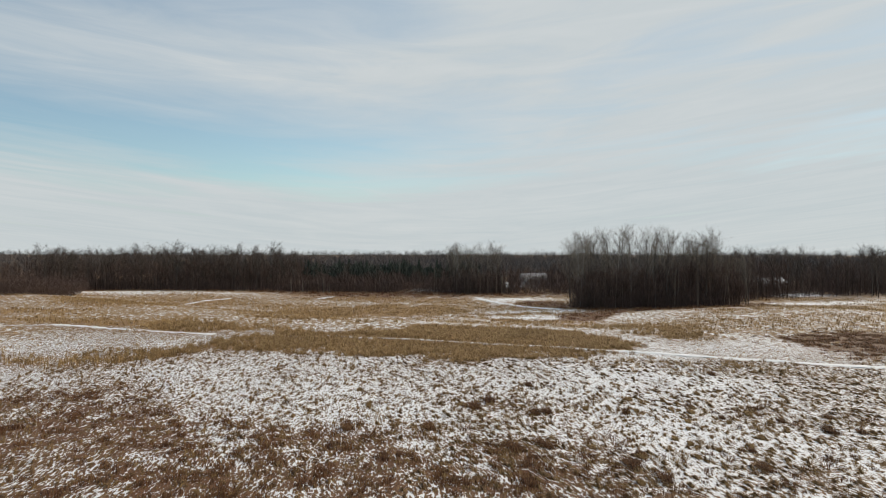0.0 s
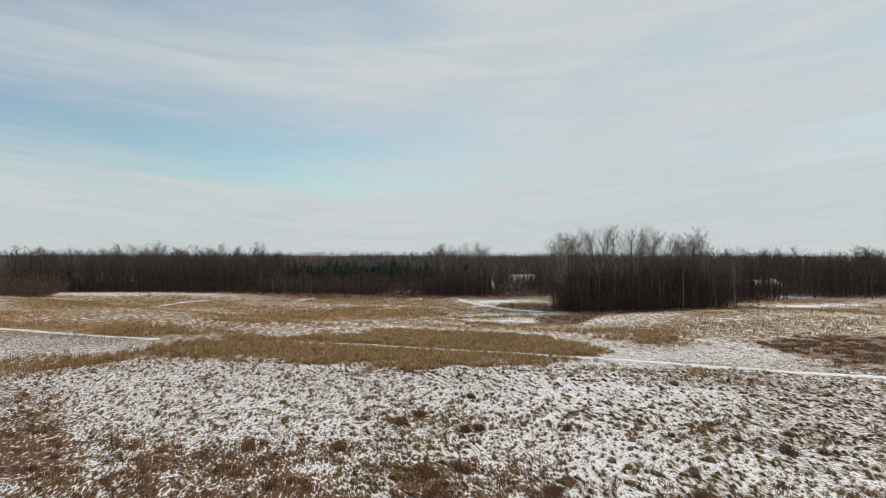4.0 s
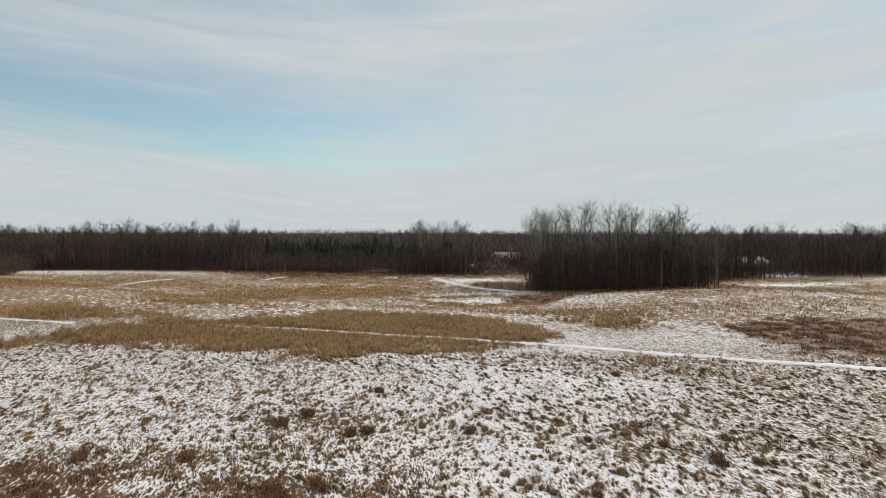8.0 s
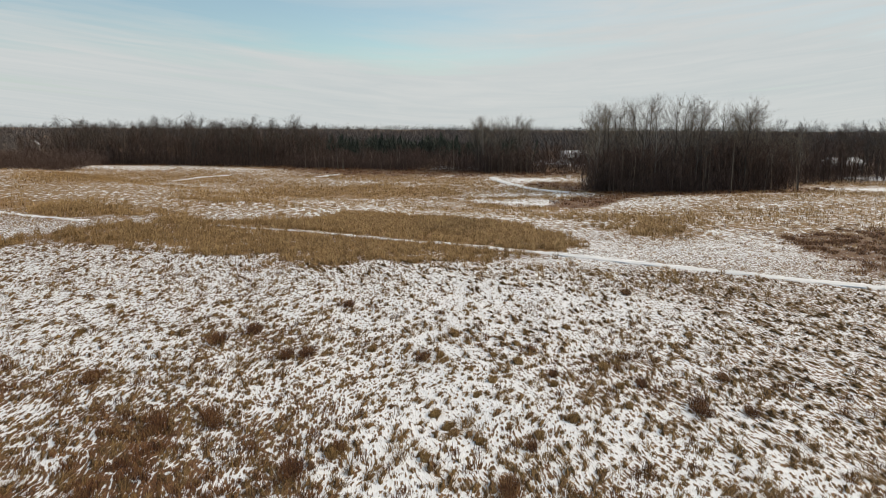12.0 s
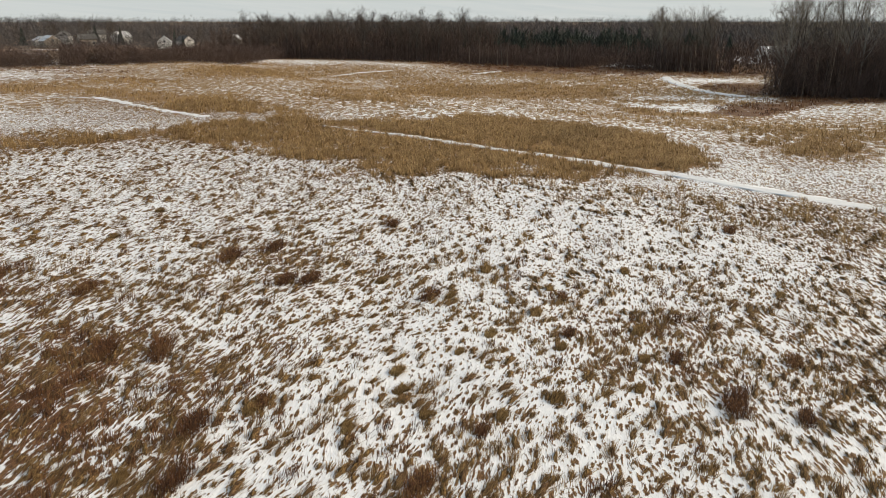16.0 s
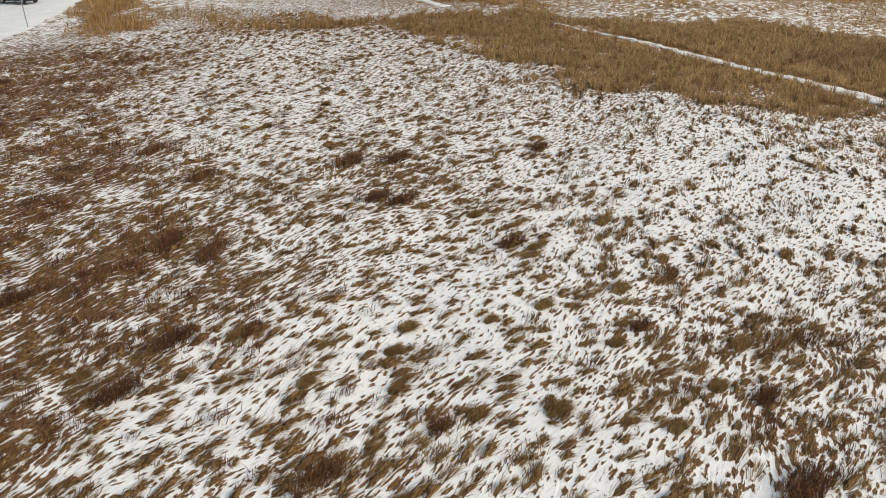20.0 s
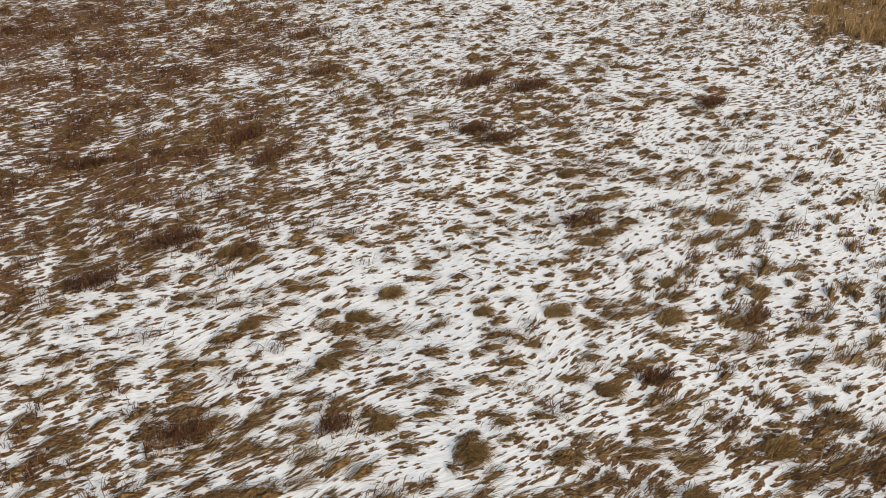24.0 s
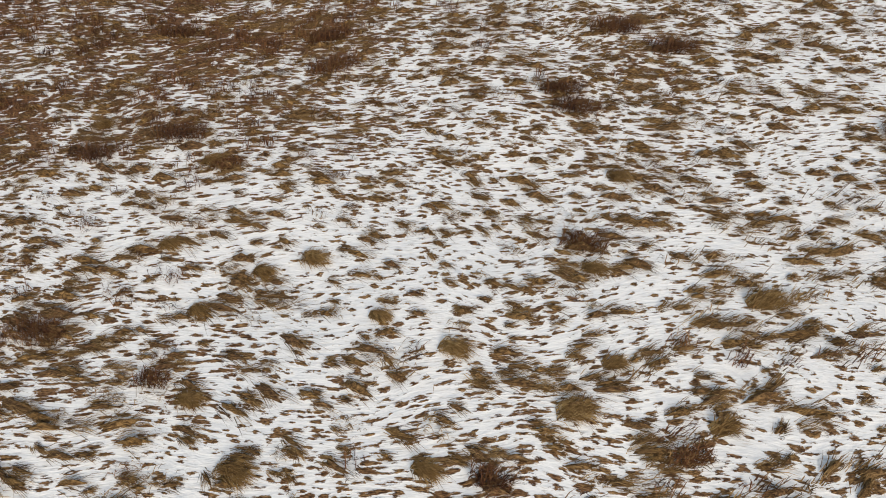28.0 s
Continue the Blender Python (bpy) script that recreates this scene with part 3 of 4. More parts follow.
# ---- trails and the road ----
def ribbon(name, line, width, label, category, lift=0.04, step=0.5, rag=0.5, fade=0.0):
    """A packed strip that follows a line over the ground, with crumbling edges and a shallow crown."""
    pts = []
    for (ax, ay), (bx, by) in zip(line, line[1:]):
        n = max(1, int(math.hypot(bx - ax, by - ay) / step))
        pts += [(ax + (bx - ax) * k / n, ay + (by - ay) * k / n) for k in range(n)]
    pts.append(line[-1])
    p = np.array(pts)
    for _ in range(12):
        p[1:-1] = 0.25 * p[:-2] + 0.5 * p[1:-1] + 0.25 * p[2:]
    d = np.gradient(p, axis=0)
    nrm = np.stack([-d[:, 1], d[:, 0]], 1) / np.linalg.norm(d, axis=1)[:, None]
    cols = (-1.0, -0.8, -0.4, 0.0, 0.4, 0.8, 1.0)
    drop = (-0.10, 0.0, -0.02, 0.02, -0.02, 0.0, -0.10)
    verts = []
    for k in range(len(p)):
        wide = width * (min(1.0, 0.25 + 0.75 * (len(p) - 1 - k) / (fade * len(p))) if fade else 1.0)
        for c, dr in zip(cols, drop):
            wob = rag * (rng.random() - 0.5) * (abs(c) > 0.7)
            q = p[k] + nrm[k] * (c * wide / 2 + wob)
            verts.append((q[0], q[1], float(ground(q[0], q[1])) + lift + dr + 0.03 * (rng.random() - 0.5)))
    m = len(cols)
    faces = [(a * m + b2, a * m + b2 + 1, a * m + m + b2 + 1, a * m + m + b2) for a in range(len(p) - 1) for b2 in range(m - 1)]
    return tagged(mesh_object(name, verts, faces, M_snow, smooth=True), label, category, kind="structure")


TRAIL_MAIN = [(62, 51), (50, 56), (39.5, 60), (29, 63.6), (21, 66.3), (13.2, 69.2), (4.6, 71.5), (-2.7, 73.1), (-12.4, 75.0), (-21, 76.4)]
TRAIL_LEFT = [(-34.4, 76), (-43, 78), (-47, 79.7), (-53, 82), (-58, 83.2)]
TRAIL_FAR = [(2.0, 187), (4.2, 176), (7.2, 166.5), (10.5, 158), (14, 152), (19, 147)]
ribbon("trail_1", TRAIL_MAIN, 1.5, "mown trail filled with smooth white snow", "trail", 0.06, fade=0.45)
ribbon("trail_2", TRAIL_LEFT, 1.3, "mown trail filled with smooth white snow", "trail", 0.02)
ribbon("trail_3", TRAIL_FAR, 2.2, "snow-covered trail running to the edge of the woods", "trail", 0.12)
ribbon("trail_4", [(-41, 179), (-39, 186), (-38.5, 190)], 2.0, "short stretch of snowy trail in brown grass", "trail", 0.12)
ribbon("trail_5", [(-68.4, 158), (-68.6, 172), (-63.5, 180)], 1.4, "faint snowy trail over the low rise", "trail", 0.10)
ribbon("trail_6", [(-58.5, 83.0), (-61.5, 81.8), (-64, 81.2)], 0.5, "narrow snowy side trail in the grass", "trail", 0.04)
ribbon("road", [(-36, 18), (-44, 28), (-52, 36), (-62, 42.5), (-74, 50), (-92, 58), (-120, 66)], 9.0, "snow-covered gravel road along the edge of the field", "road", 0.06, 1.0, 0.8)


# ---- grass and weeds ----
def blades(name, base, ang, length, rise, reach, width, material, label, category, droop=0.15):
    """Bent tapering stems from arrays: base points, the way each leans, its length, how high it bends and how far it reaches."""
    n = len(base)
    d = np.stack([np.cos(ang), np.sin(ang), np.zeros(n)], 1)
    s = np.stack([-np.sin(ang), np.cos(ang), np.zeros(n)], 1) * (width / 2)[:, None]
    up = np.array([0, 0, 1.0])
    mid = base + d * (reach * 0.42)[:, None] + up * rise[:, None]
    tip = base + d * reach[:, None] + up * (rise * droop)[:, None]
    v = np.stack([base - s, base + s, mid - s * 0.8, mid + s * 0.8, tip], 1).reshape(-1, 3)
    o = (np.arange(n) * 5)[:, None]
    t = np.concatenate([o + [0, 1, 3], o + [0, 3, 2], o + [2, 3, 4]], 1).reshape(-1, 3)
    ob = array_object(name, v, t, material)
    return tagged(ob, label, category, kind="stuff") if label else ob


def scatter(x0, x1, y0, y1, density, keep):
    """Random points in a rectangle, each kept with the chance that keep(x, y) gives."""
    n = int((x1 - x0) * (y1 - y0) * density)
    x, y = rng.uniform(x0, x1, n), rng.uniform(y0, y1, n)
    k = rng.random(n) < keep(x, y)
    return x[k], y[k]


def trail_free(x, y, room=0.72):
    """1 off the mown trails and the road, 0 on them."""
    ok = np.ones(np.shape(x))
    for line, half in ((TRAIL_MAIN, room + 0.05), (TRAIL_LEFT, room), ([(-44, 28), (-52, 36), (-62, 42.5), (-74, 50), (-92, 58)], 4.7)):
        for (ax, ay), (bx, by) in zip(line, line[1:]):
            ex, ey = bx - ax, by - ay
            k = np.clip(((x - ax) * ex + (y - ay) * ey) / (ex * ex + ey * ey), 0, 1)
            ok = ok * (np.hypot(x - ax - k * ex, y - ay - k * ey) > half)
    return ok


def clumped(x, y, per, spread):
    """Stems gathered round clump centres."""
    n = len(x) * per
    cx, cy = np.repeat(x, per), np.repeat(y, per)
    r, a = spread * np.sqrt(rng.random(n)), rng.uniform(0, 2 * np.pi, n)
    return cx + r * np.cos(a), cy + r * np.sin(a)


def wind_at(x, y):
    return WIND + 1.0 * (value_noise(x, y, 7.0, 80) - 0.5) + 0.45 * (value_noise(x, y, 2.5, 81) - 0.5)


def mats(x, y, big, turn, sides=13):
    """Low ragged mats of matted grass, one under each clump, long along the wind."""
    m = len(x)
    a2 = np.linspace(0, 2 * np.pi, sides, endpoint=False)[None, :] + rng.uniform(0, 0.5, (m, 1))
    rad = rng.uniform(0.55, 1.25, (m, sides))
    u = np.cos(a2) * rad * (0.22 * big)[:, None] + 0.05
    v = np.sin(a2) * rad * (0.050 * big)[:, None] * (1.1 - 0.4 * np.cos(a2))
    c, s = np.cos(turn)[:, None], np.sin(turn)[:, None]
    px, py = x[:, None] + u * c - v * s, y[:, None] + u * s + v * c
    rim = np.stack([px, py, ground(px, py) + 0.0], 2)
    top = np.stack([x + 0.05 * np.cos(turn), y + 0.05 * np.sin(turn), ground(x, y) + 0.06 + 0.10 * big * rng.random(m)], 1)[:, None, :]
    vv = np.concatenate([top, rim], 1).reshape(-1, 3)
    o = (np.arange(m) * (sides + 1))[:, None, None]
    k = np.arange(sides)
    t = np.stack([np.zeros(sides, int), 1 + k, 1 + (k + 1) % sides], 1)[None]
    tagged(array_object("grass_mats", vv, (o + t).reshape(-1, 3), M_mound), "matted clumps of brown grass showing through the snow", "grass", kind="stuff")


def flat_grass(x0, x1, y0, y1, density, per, wide, fat=1.0, bar=()):
    """Dense elongated clumps of stems, combed flat along the wind."""
    def keep(x, y):
        s, t, b2 = cover(x, y)
        out = ~((x > bar[0]) & (x < bar[1]) & (y > bar[2]) & (y < bar[3])) if bar else 1
        return np.clip(1.25 - 1.25 * s, 0.1, 1) * trail_free(x, y) * np.clip(1 - 0.5 * b2, 0, 1) * out

    x, y = scatter(x0, x1, y0, y1, density, keep)
    m = len(x)
    big, turn = np.minimum(rng.lognormal(-0.12, 0.42, m), 1.75) * fat, wind_at(x, y) + rng.normal(0, 0.16, m)
    some = rng.random(m) < 0.9
    mats(x[some], y[some], big[some], turn[some])
    big, turn, cx, cy = (np.repeat(v, per) for v in (big, turn, x, y))
    n = len(cx)
    along, across = rng.uniform(-0.24, 0.16, n) * big, rng.normal(0, 0.055, n).clip(-0.11, 0.11) * big
    bx, by = cx + along * np.cos(turn) - across * np.sin(turn), cy + along * np.sin(turn) + across * np.cos(turn)
    ang = turn + rng.normal(0, 0.11, n) + 0.45 * across / (0.11 * big)
    ln = rng.uniform(0.18, 0.40, n) * big
    base = np.stack([bx, by, ground(bx, by) + 0.01], 1)
    return base, ang, ln, ln * rng.uniform(0.13, 0.40, n) * (1.0 - 0.5 * np.abs(across / (0.12 * big))).clip(0.3, 1.2) * 0.8, ln, rng.uniform(0.6, 1.3, n) * wide


a = flat_grass(-8, 23, 23, 50, 6.6, 34, 0.013, 1.08)
blades("flattened_grass", *a, M_flat, "brown prairie grass flattened by wind through thin snow", "grass")
a = flat_grass(-42, 46, 16, 64, 4.6, 14, 0.022, 1.0, (-8, 23, 23, 50))
blades("flattened_grass", *a, M_flat, "brown prairie grass flattened by wind through thin snow", "grass")
def standing(x0, x1, y0, y1, density, per, which, tallness, wide, spread, tilt=0.5):
    def keep(x, y):
        share = cover(x, y)[which] ** 1.3 * trail_free(x, y)
        return share * sig((value_noise(x, y, 1.2, 85) - 0.48) * 14) if which == 2 else share

    x, y = scatter(x0, x1, y0, y1, density, keep)
    bx, by = clumped(x, y, per, spread)
    n = len(bx)
    hgt = np.repeat(rng.uniform(0.5, 1.35, len(x)), per) * tallness * rng.uniform(0.7, 1.1, n)
    ang = wind_at(bx, by) + rng.normal(0, 0.9, n)
    base = np.stack([bx, by, ground(bx, by)], 1)
    return base, ang, hgt, hgt * 0.72, hgt * rng.uniform(0.1, tilt, n), rng.uniform(0.6, 1.3, n) * wide


def field_tufts(x0, x1, y0, y1, density, per, tallness, wide, spread):
    """Small tufts all over the field, thinner where the snow lies closed."""
    def keep(x, y):
        c = cover(x, y)
        return np.clip(1.15 - 1.25 * c[0], 0.05, 1) * trail_free(x, y, 1.2) * np.clip(1 - 1.2 * c[2], 0, 1)

    x, y = scatter(x0, x1, y0, y1, density, keep)
    bx, by = clumped(x, y, per, spread)
    n = len(bx)
    hgt = np.repeat(rng.uniform(0.6, 1.3, len(x)), per) * tallness * rng.uniform(0.6, 1.1, n)
    base = np.stack([bx, by, ground(bx, by)], 1)
    return base, wind_at(bx, by) + rng.normal(0, 0.7, n), hgt, hgt * 0.5, hgt * rng.uniform(0.6, 1.8, n), rng.uniform(0.6, 1.3, n) * wide


a = field_tufts(-85, 88, 62, 130, 1.1, 7, 0.24, 0.045, 0.24)
blades("field_grass", *a, M_tan, "tufts of tan grass poking through snow on the field", "grass", droop=0.8)
a = field_tufts(-130, 135, 128, 204, 0.36, 8, 0.30, 0.07, 0.45)
blades("field_grass", *a, M_tan, "tufts of tan grass poking through snow on the far field", "grass", droop=0.8)
a = standing(-46, 32, 55, 100, 5.0, 28, 1, 0.48, 0.022, 0.26, 1.7)
blades("tall_grass", *a, M_tan, "standing tan prairie grass in a dense band", "grass", droop=1.28)
a = standing(-125, 115, 78, 195, 0.8, 9, 1, 0.40, 0.07, 0.9, 0.9)
blades("tall_grass", *a, M_tan, "bands of standing tan grass on the far field", "grass", droop=1.28)
a = standing(-70, -30, 42, 64, 4.0, 12, 1, 0.62, 0.03, 0.35)
blades("tall_grass", *a, M_tan, "standing tan grass beside the snowy road", "grass", droop=1.28)
a = standing(-38, 32, 15, 50, 4.4, 30, 2, 0.27, 0.017, 0.24, 1.3)
blades("russet_weeds", *a, M_weed, "dark russet dead weeds standing in snow", "weeds", droop=1.2)
a = standing(26, 72, 58, 100, 6.0, 16, 2, 0.24, 0.034, 0.4, 1.8)
blades("russet_weeds", *a, M_weed, "patch of dark russet weeds on the slope", "weeds", droop=1.2)
a = standing(-145, 90, 104, 225, 0.6, 14, 2, 0.45, 0.055, 0.7, 0.8)
blades("russet_weeds", *a, M_weed, "russet weeds along the foot of the woods", "weeds", droop=1.2)


def tufts(name, x0, x1, y0, y1, density, per, length, wide, material, label, keep, spread=0.13):
    """Loose tufts between the larger tussocks: stems that rise together and bend over with the wind."""
    x, y = scatter(x0, x1, y0, y1, density, keep)
    size = rng.lognormal(0, 0.35, len(x))
    k = np.repeat(np.arange(len(x)), per)
    n = len(k)
    off = rng.normal(0, spread, (n, 2)) * size[k][:, None]
    turn = wind_at(x, y)[k]
    bx = x[k] + off[:, 0] * np.cos(turn) * 1.5 - off[:, 1] * np.sin(turn) * 0.8
    by = y[k] + off[:, 0] * np.sin(turn) * 1.5 + off[:, 1] * np.cos(turn) * 0.8
    ln = length * size[k] * rng.uniform(0.5, 1.1, n)
    a = np.stack([bx, by, ground(bx, by)], 1), turn + rng.normal(0, 0.5, n), ln, ln * rng.uniform(0.3, 0.7, n), ln * rng.uniform(0.4, 1.1, n), rng.uniform(0.6, 1.3, n) * wide
    return blades(name, *a, material, label, "grass", droop=0.6)


def in_grass(x, y):
    c = cover(x, y)
    return trail_free(x, y, 1.2) * np.clip(1.2 - c[0], 0, 1) * np.clip(1 - c[1], 0, 1) * (0.25 + 0.75 * sig((value_noise(x, y, 3.5, 86) - 0.5) * 9))


def in_weeds(x, y):
    c = cover(x, y)
    return trail_free(x, y, 1.2) * np.clip(0.10 + 0.9 * c[2], 0, 1) * np.clip(1 - c[1], 0, 1) * (0.2 + 0.8 * sig((value_noise(x, y, 4.0, 87) - 0.5) * 9))


tufts("golden_tufts", -22, 30, 22, 62, 1.0, 34, 0.24, 0.017, M_gold, "golden-brown grass tufts bent over thin snow", in_grass)
tufts("russet_tufts", -22, 34, 22, 60, 1.1, 36, 0.27, 0.017, M_weed, "dark russet weed tufts in thin snow", in_weeds)


# tussocks that stand out one by one
def tussock(kind, x, y, size, stems, seed):
    """A dense clump of bent stems; the russet ones spread lengthwise with the wind."""
    r = np.random.default_rng(seed)
    russet = kind == 1
    w = float(wind_at(x, y))
    long, slim = (0.42, 0.20) if russet else (0.20, 0.13)
    u, v = (np.clip(r.normal(0, 1, stems), -1.7, 1.7) * k * size for k in (long, slim))
    root = np.c_[u * math.cos(w) - v * math.sin(w), u * math.sin(w) + v * math.cos(w)]
    ang = w + r.normal(0, 0.45 if not russet else 1.0, stems)
    hgt = (0.55 if russet else 0.55) * size ** 0.7 * r.uniform(0.45, 1.0, stems)
    z = float(ground(x, y))
    base = np.c_[root[:, 0], root[:, 1], ground(x + root[:, 0], y + root[:, 1]) - z]
    reach = hgt * (r.uniform(0.7, 1.4, stems) if not russet else r.uniform(0.3, 1.1, stems))
    rise = hgt * (r.uniform(0.25, 0.55, stems) if not russet else r.uniform(0.35, 0.7, stems))
    ob = blades("grass_tussock" if not russet else "weed_tussock", base, ang, hgt, rise, reach, r.uniform(0.009, 0.020, stems), M_weed if russet else M_gold, "", "", 0.25 if not russet else 0.9)
    ob.location = (x, y, z)
    if russet:
        return tagged(ob, "dark russet weed tussock standing out of the snow", "weed clump", "weed tussocks")
    return tagged(ob, "arching clump of golden-brown grass bent by wind", "grass clump", "grass tussocks")


TUSSOCKS_GRASS = [(2.8, 27.6, .7), (4.0, 31.6, .7), (6.9, 45.5, .9), (12.5, 35.8, .8), (8.6, 37.5, .5), (10.3, 41.7, .8), (9.1, 42.4, .5), (10.2, 44.4, .6), (9.2, 39.2, .7), (3.0, 42.4, .7), (12.9, 47.8, .7), (19.5, 47.6, .6),
                  (7.1, 35.5, .7), (7.2, 31.9, .6), (11.2, 34.3, .6), (-12.4, 42.2, .7), (-13.6, 46.8, .7), (14.8, 39.5, .6), (9.0, 33.5, .5), (6.5, 41.9, .6), (14.3, 41.7, .9), (7.7, 34.5, .6), (11.9, 39.2, .6), (14.9, 37.4, .6)]
TUSSOCKS_WEED = [(-4.9, 42.2, 1.1), (-3.7, 44.1, 1.0), (-1.2, 33.5, 1.1), (-3.0, 32.7, 1.0), (3.0, 30.2, 1.0), (-0.8, 40.7, 0.8), (0.1, 41.2, 0.9), (5.7, 41.7, 0.7), (10.9, 33.4, .5), (10.9, 43.8, .5), (11.9, 40.4, .5), (-2.8, 27.4, .9), (-8.0, 36.5, 1.0), (15.8, 40.1, .6), (19.8, 37.7, .6),
                 (19.7, 41.5, .6), (-13.1, 36.3, 1.0), (17.8, 37.7, 1.0), (17.3, 56.4, .8), (-0.1, 50.1, .8), (4.2, 28.1, .9), (10.2, 30.3, .9), (4.1, 32.1, .6)]
for n, (x, y, size) in enumerate(TUSSOCKS_GRASS):
    tussock(0, x, y, size, 420, 200 + n)
for n, (x, y, size) in enumerate(TUSSOCKS_WEED):
    tussock(1, x, y, size, int(620 * size), 300 + n)


# ---- trees ----
def tube(verts, faces, p, q, r0, r1, sides):
    d = (q - p).normalized()
    s = d.orthogonal().normalized()
    t = d.cross(s)
    o = len(verts)
    for c, r in ((p, r0), (q, r1)):
        for k in range(sides):
            a2 = 2 * math.pi * k / sides
            verts.append(c + (s * math.cos(a2) + t * math.sin(a2)) * r)
    for k in range(sides):
        faces.append((o + k, o + (k + 1) % sides, o + sides + (k + 1) % sides, o + sides + k))


def bare_tree(height, first, spread, limbs, twigs, seed, bark, twig, label, thick=1.0, twig_w=0.035):
    """A leafless tree: tapered leading stem, rising limbs that fork twice, and a crown of fine twigs."""
    r = random.Random(seed)
    root = new("tree")
    tv, tf, tips, fine = [], [], [], []

    def grow(p, d, length, rad, level):
        segs = (7, 4, 3, 2)[level]
        for k in range(segs):
            bend = (0.05, 0.16, 0.24, 0.26)[level]
            d = (d + Vector((r.uniform(-1, 1), r.uniform(-1, 1), r.uniform(-0.3, 0.6))) * bend).normalized()
            q = p + d * (length / segs)
            r1 = rad * (0.86 if level == 0 else 0.70)
            if level < 3:
                tube(tv, tf, p, q, rad, r1, (7, 4, 3)[level])
            else:
                fine.append((p.copy(), q.copy(), rad * 2))
            if level >= 1:
                tips.append((p.copy(), q.copy(), level))
            frac = (k + 1) / segs
            if level < 3 and (level > 0 or frac > first):
                for _ in range((limbs, 2, 1)[level]):
                    a2 = r.uniform(0, 2 * math.pi)
                    out = Vector((math.cos(a2), math.sin(a2), 0))
                    nd = (d + out * spread * r.uniform(0.7, 1.3)).normalized()
                    size = length * (0.74 - 0.52 * frac) * r.uniform(0.8, 1.1) if level == 0 else length * r.uniform(0.36, 0.56)
                    grow(p.lerp(q, r.uniform(0.2, 1)), nd, size, r1 * (0.55 if level == 0 else 0.6), level + 1)
            p, rad = q, r1

    grow(Vector((0, 0, -0.25)), Vector((0, 0, 1)), height * 0.97, height * 0.011 * thick, 0)
    t = mesh_object("trunk", tv, tf, bark, root, True)
    g = np.random.default_rng(seed)
    pick2 = g.integers(0, len(tips), twigs)
    P = np.array([tips[k][0][:] for k in pick2])
    Q = np.array([tips[k][1][:] for k in pick2])
    b0 = P + (Q - P) * g.random((twigs, 1))
    d = (Q - P) / np.linalg.norm(Q - P, axis=1)[:, None]
    d = d + g.normal(0, 0.38, (twigs, 3)) + [0, 0, 0.15]
    d /= np.linalg.norm(d, axis=1)[:, None]
    b1 = b0 + d * g.uniform(0.4, 1.3, (twigs, 1)) * height / 16
    F0, F1, FW = np.array([f[0][:] for f in fine]), np.array([f[1][:] for f in fine]), np.array([f[2] for f in fine])
    strands(np.r_[F0, b0], np.r_[F1, b1], np.r_[FW, g.uniform(0.5, 1.2, twigs) * twig_w], twig, "crown", root, g)
    tagged(root, label, "tree")
    return root


def strands(p, q, w, material, name, parent=None, g=rng):
    """Thin tapering stems from p to q."""
    d = q - p
    s = np.cross(d, g.normal(0, 1, d.shape))
    s = s / np.linalg.norm(s, axis=1)[:, None] * (w / 2)[:, None]
    v = np.stack([p - s, p + s, q], 1).reshape(-1, 3)
    return array_object(name, v, np.arange(len(v)).reshape(-1, 3), material, parent)


def plant(proto, spots, label, group, seed, used=[]):
    """Copies of tree kinds at (x, y, scale); the first use of each kind is the kind itself."""
    r = random.Random(seed)
    for k, (x, y, s) in enumerate(spots):
        src = proto[k % len(proto)]
        m = Matrix.LocRotScale((x, y, float(ground(x, y))), Euler((r.uniform(-.03, .03), r.uniform(-.03, .03), r.uniform(0, 6.28))), (s * r.uniform(0.92, 1.1), s * r.uniform(0.92, 1.1), s))
        if src not in used:
            used.append(src)
            src.matrix_basis = m
            ob = src
        else:
            ob = copy_thing(src, Matrix.LocRotScale(m.translation, m.to_euler(), None))
            ob.scale = m.to_scale()
        tagged(ob, label, "tree", group)


poplars = [bare_tree(15.6, 0.40, 0.62, 3, 2200, 11 + k, M_pale_bark if k == 2 else M_bark, M_twig_pale, "tall bare tree", 1.0, 0.018) for k in range(4)]
oaks = [bare_tree(11.8, 0.30, 0.70, 3, 1500, 31 + k, M_bark, M_twig, "bare tree", 1.0, 0.038) for k in range(4)]

r1 = random.Random(5)
clump = []
for k in range(46):
    u, v = r1.random(), r1.random()
    cx = 24 + 33 * u
    cy = 149 + 20 * v + 5 * abs(u - 0.5)
    if 30 < k:
        cx, cy = 54 + 14 * u, 156 + 22 * v
    hs = (0.88 + 0.15 * math.exp(-((cx - 39) / 11) ** 2)) * r1.uniform(0.95, 1.07) if k <= 30 else r1.uniform(0.62, 0.74)
    clump.append((cx, cy, hs))
plant(poplars, clump, "tall leafless tree in a dense dark grove", "trees of the grove", 2)
mid = [(r1.uniform(-10, 12), r1.uniform(205, 225), r1.uniform(0.76, 0.88)) for _ in range(14)]
plant(poplars, mid, "tall leafless tree above the brush at the field's edge", "trees at the field's edge", 3)
left = [(-146 + 88 * (k + r1.random()) / 60, r1.uniform(221, 246), r1.uniform(0.92, 1.18)) for k in range(60)]
plant(oaks, left, "leafless tree in the dark wood behind the rise", "trees of the wood", 4)
right = [(72 + 95 * (k + r1.random()) / 34, r1.uniform(190, 225), r1.uniform(0.92, 1.12)) for k in range(34)]
plant(oaks, right, "leafless tree in the dark wood beyond the slope", "trees of the wood", 6)
plant(oaks, [(r1.uniform(-360, -230), r1.uniform(230, 380), r1.uniform(0.7, 1.0)) for _ in range(34)], "leafless tree between the houses", "trees by the houses", 14)
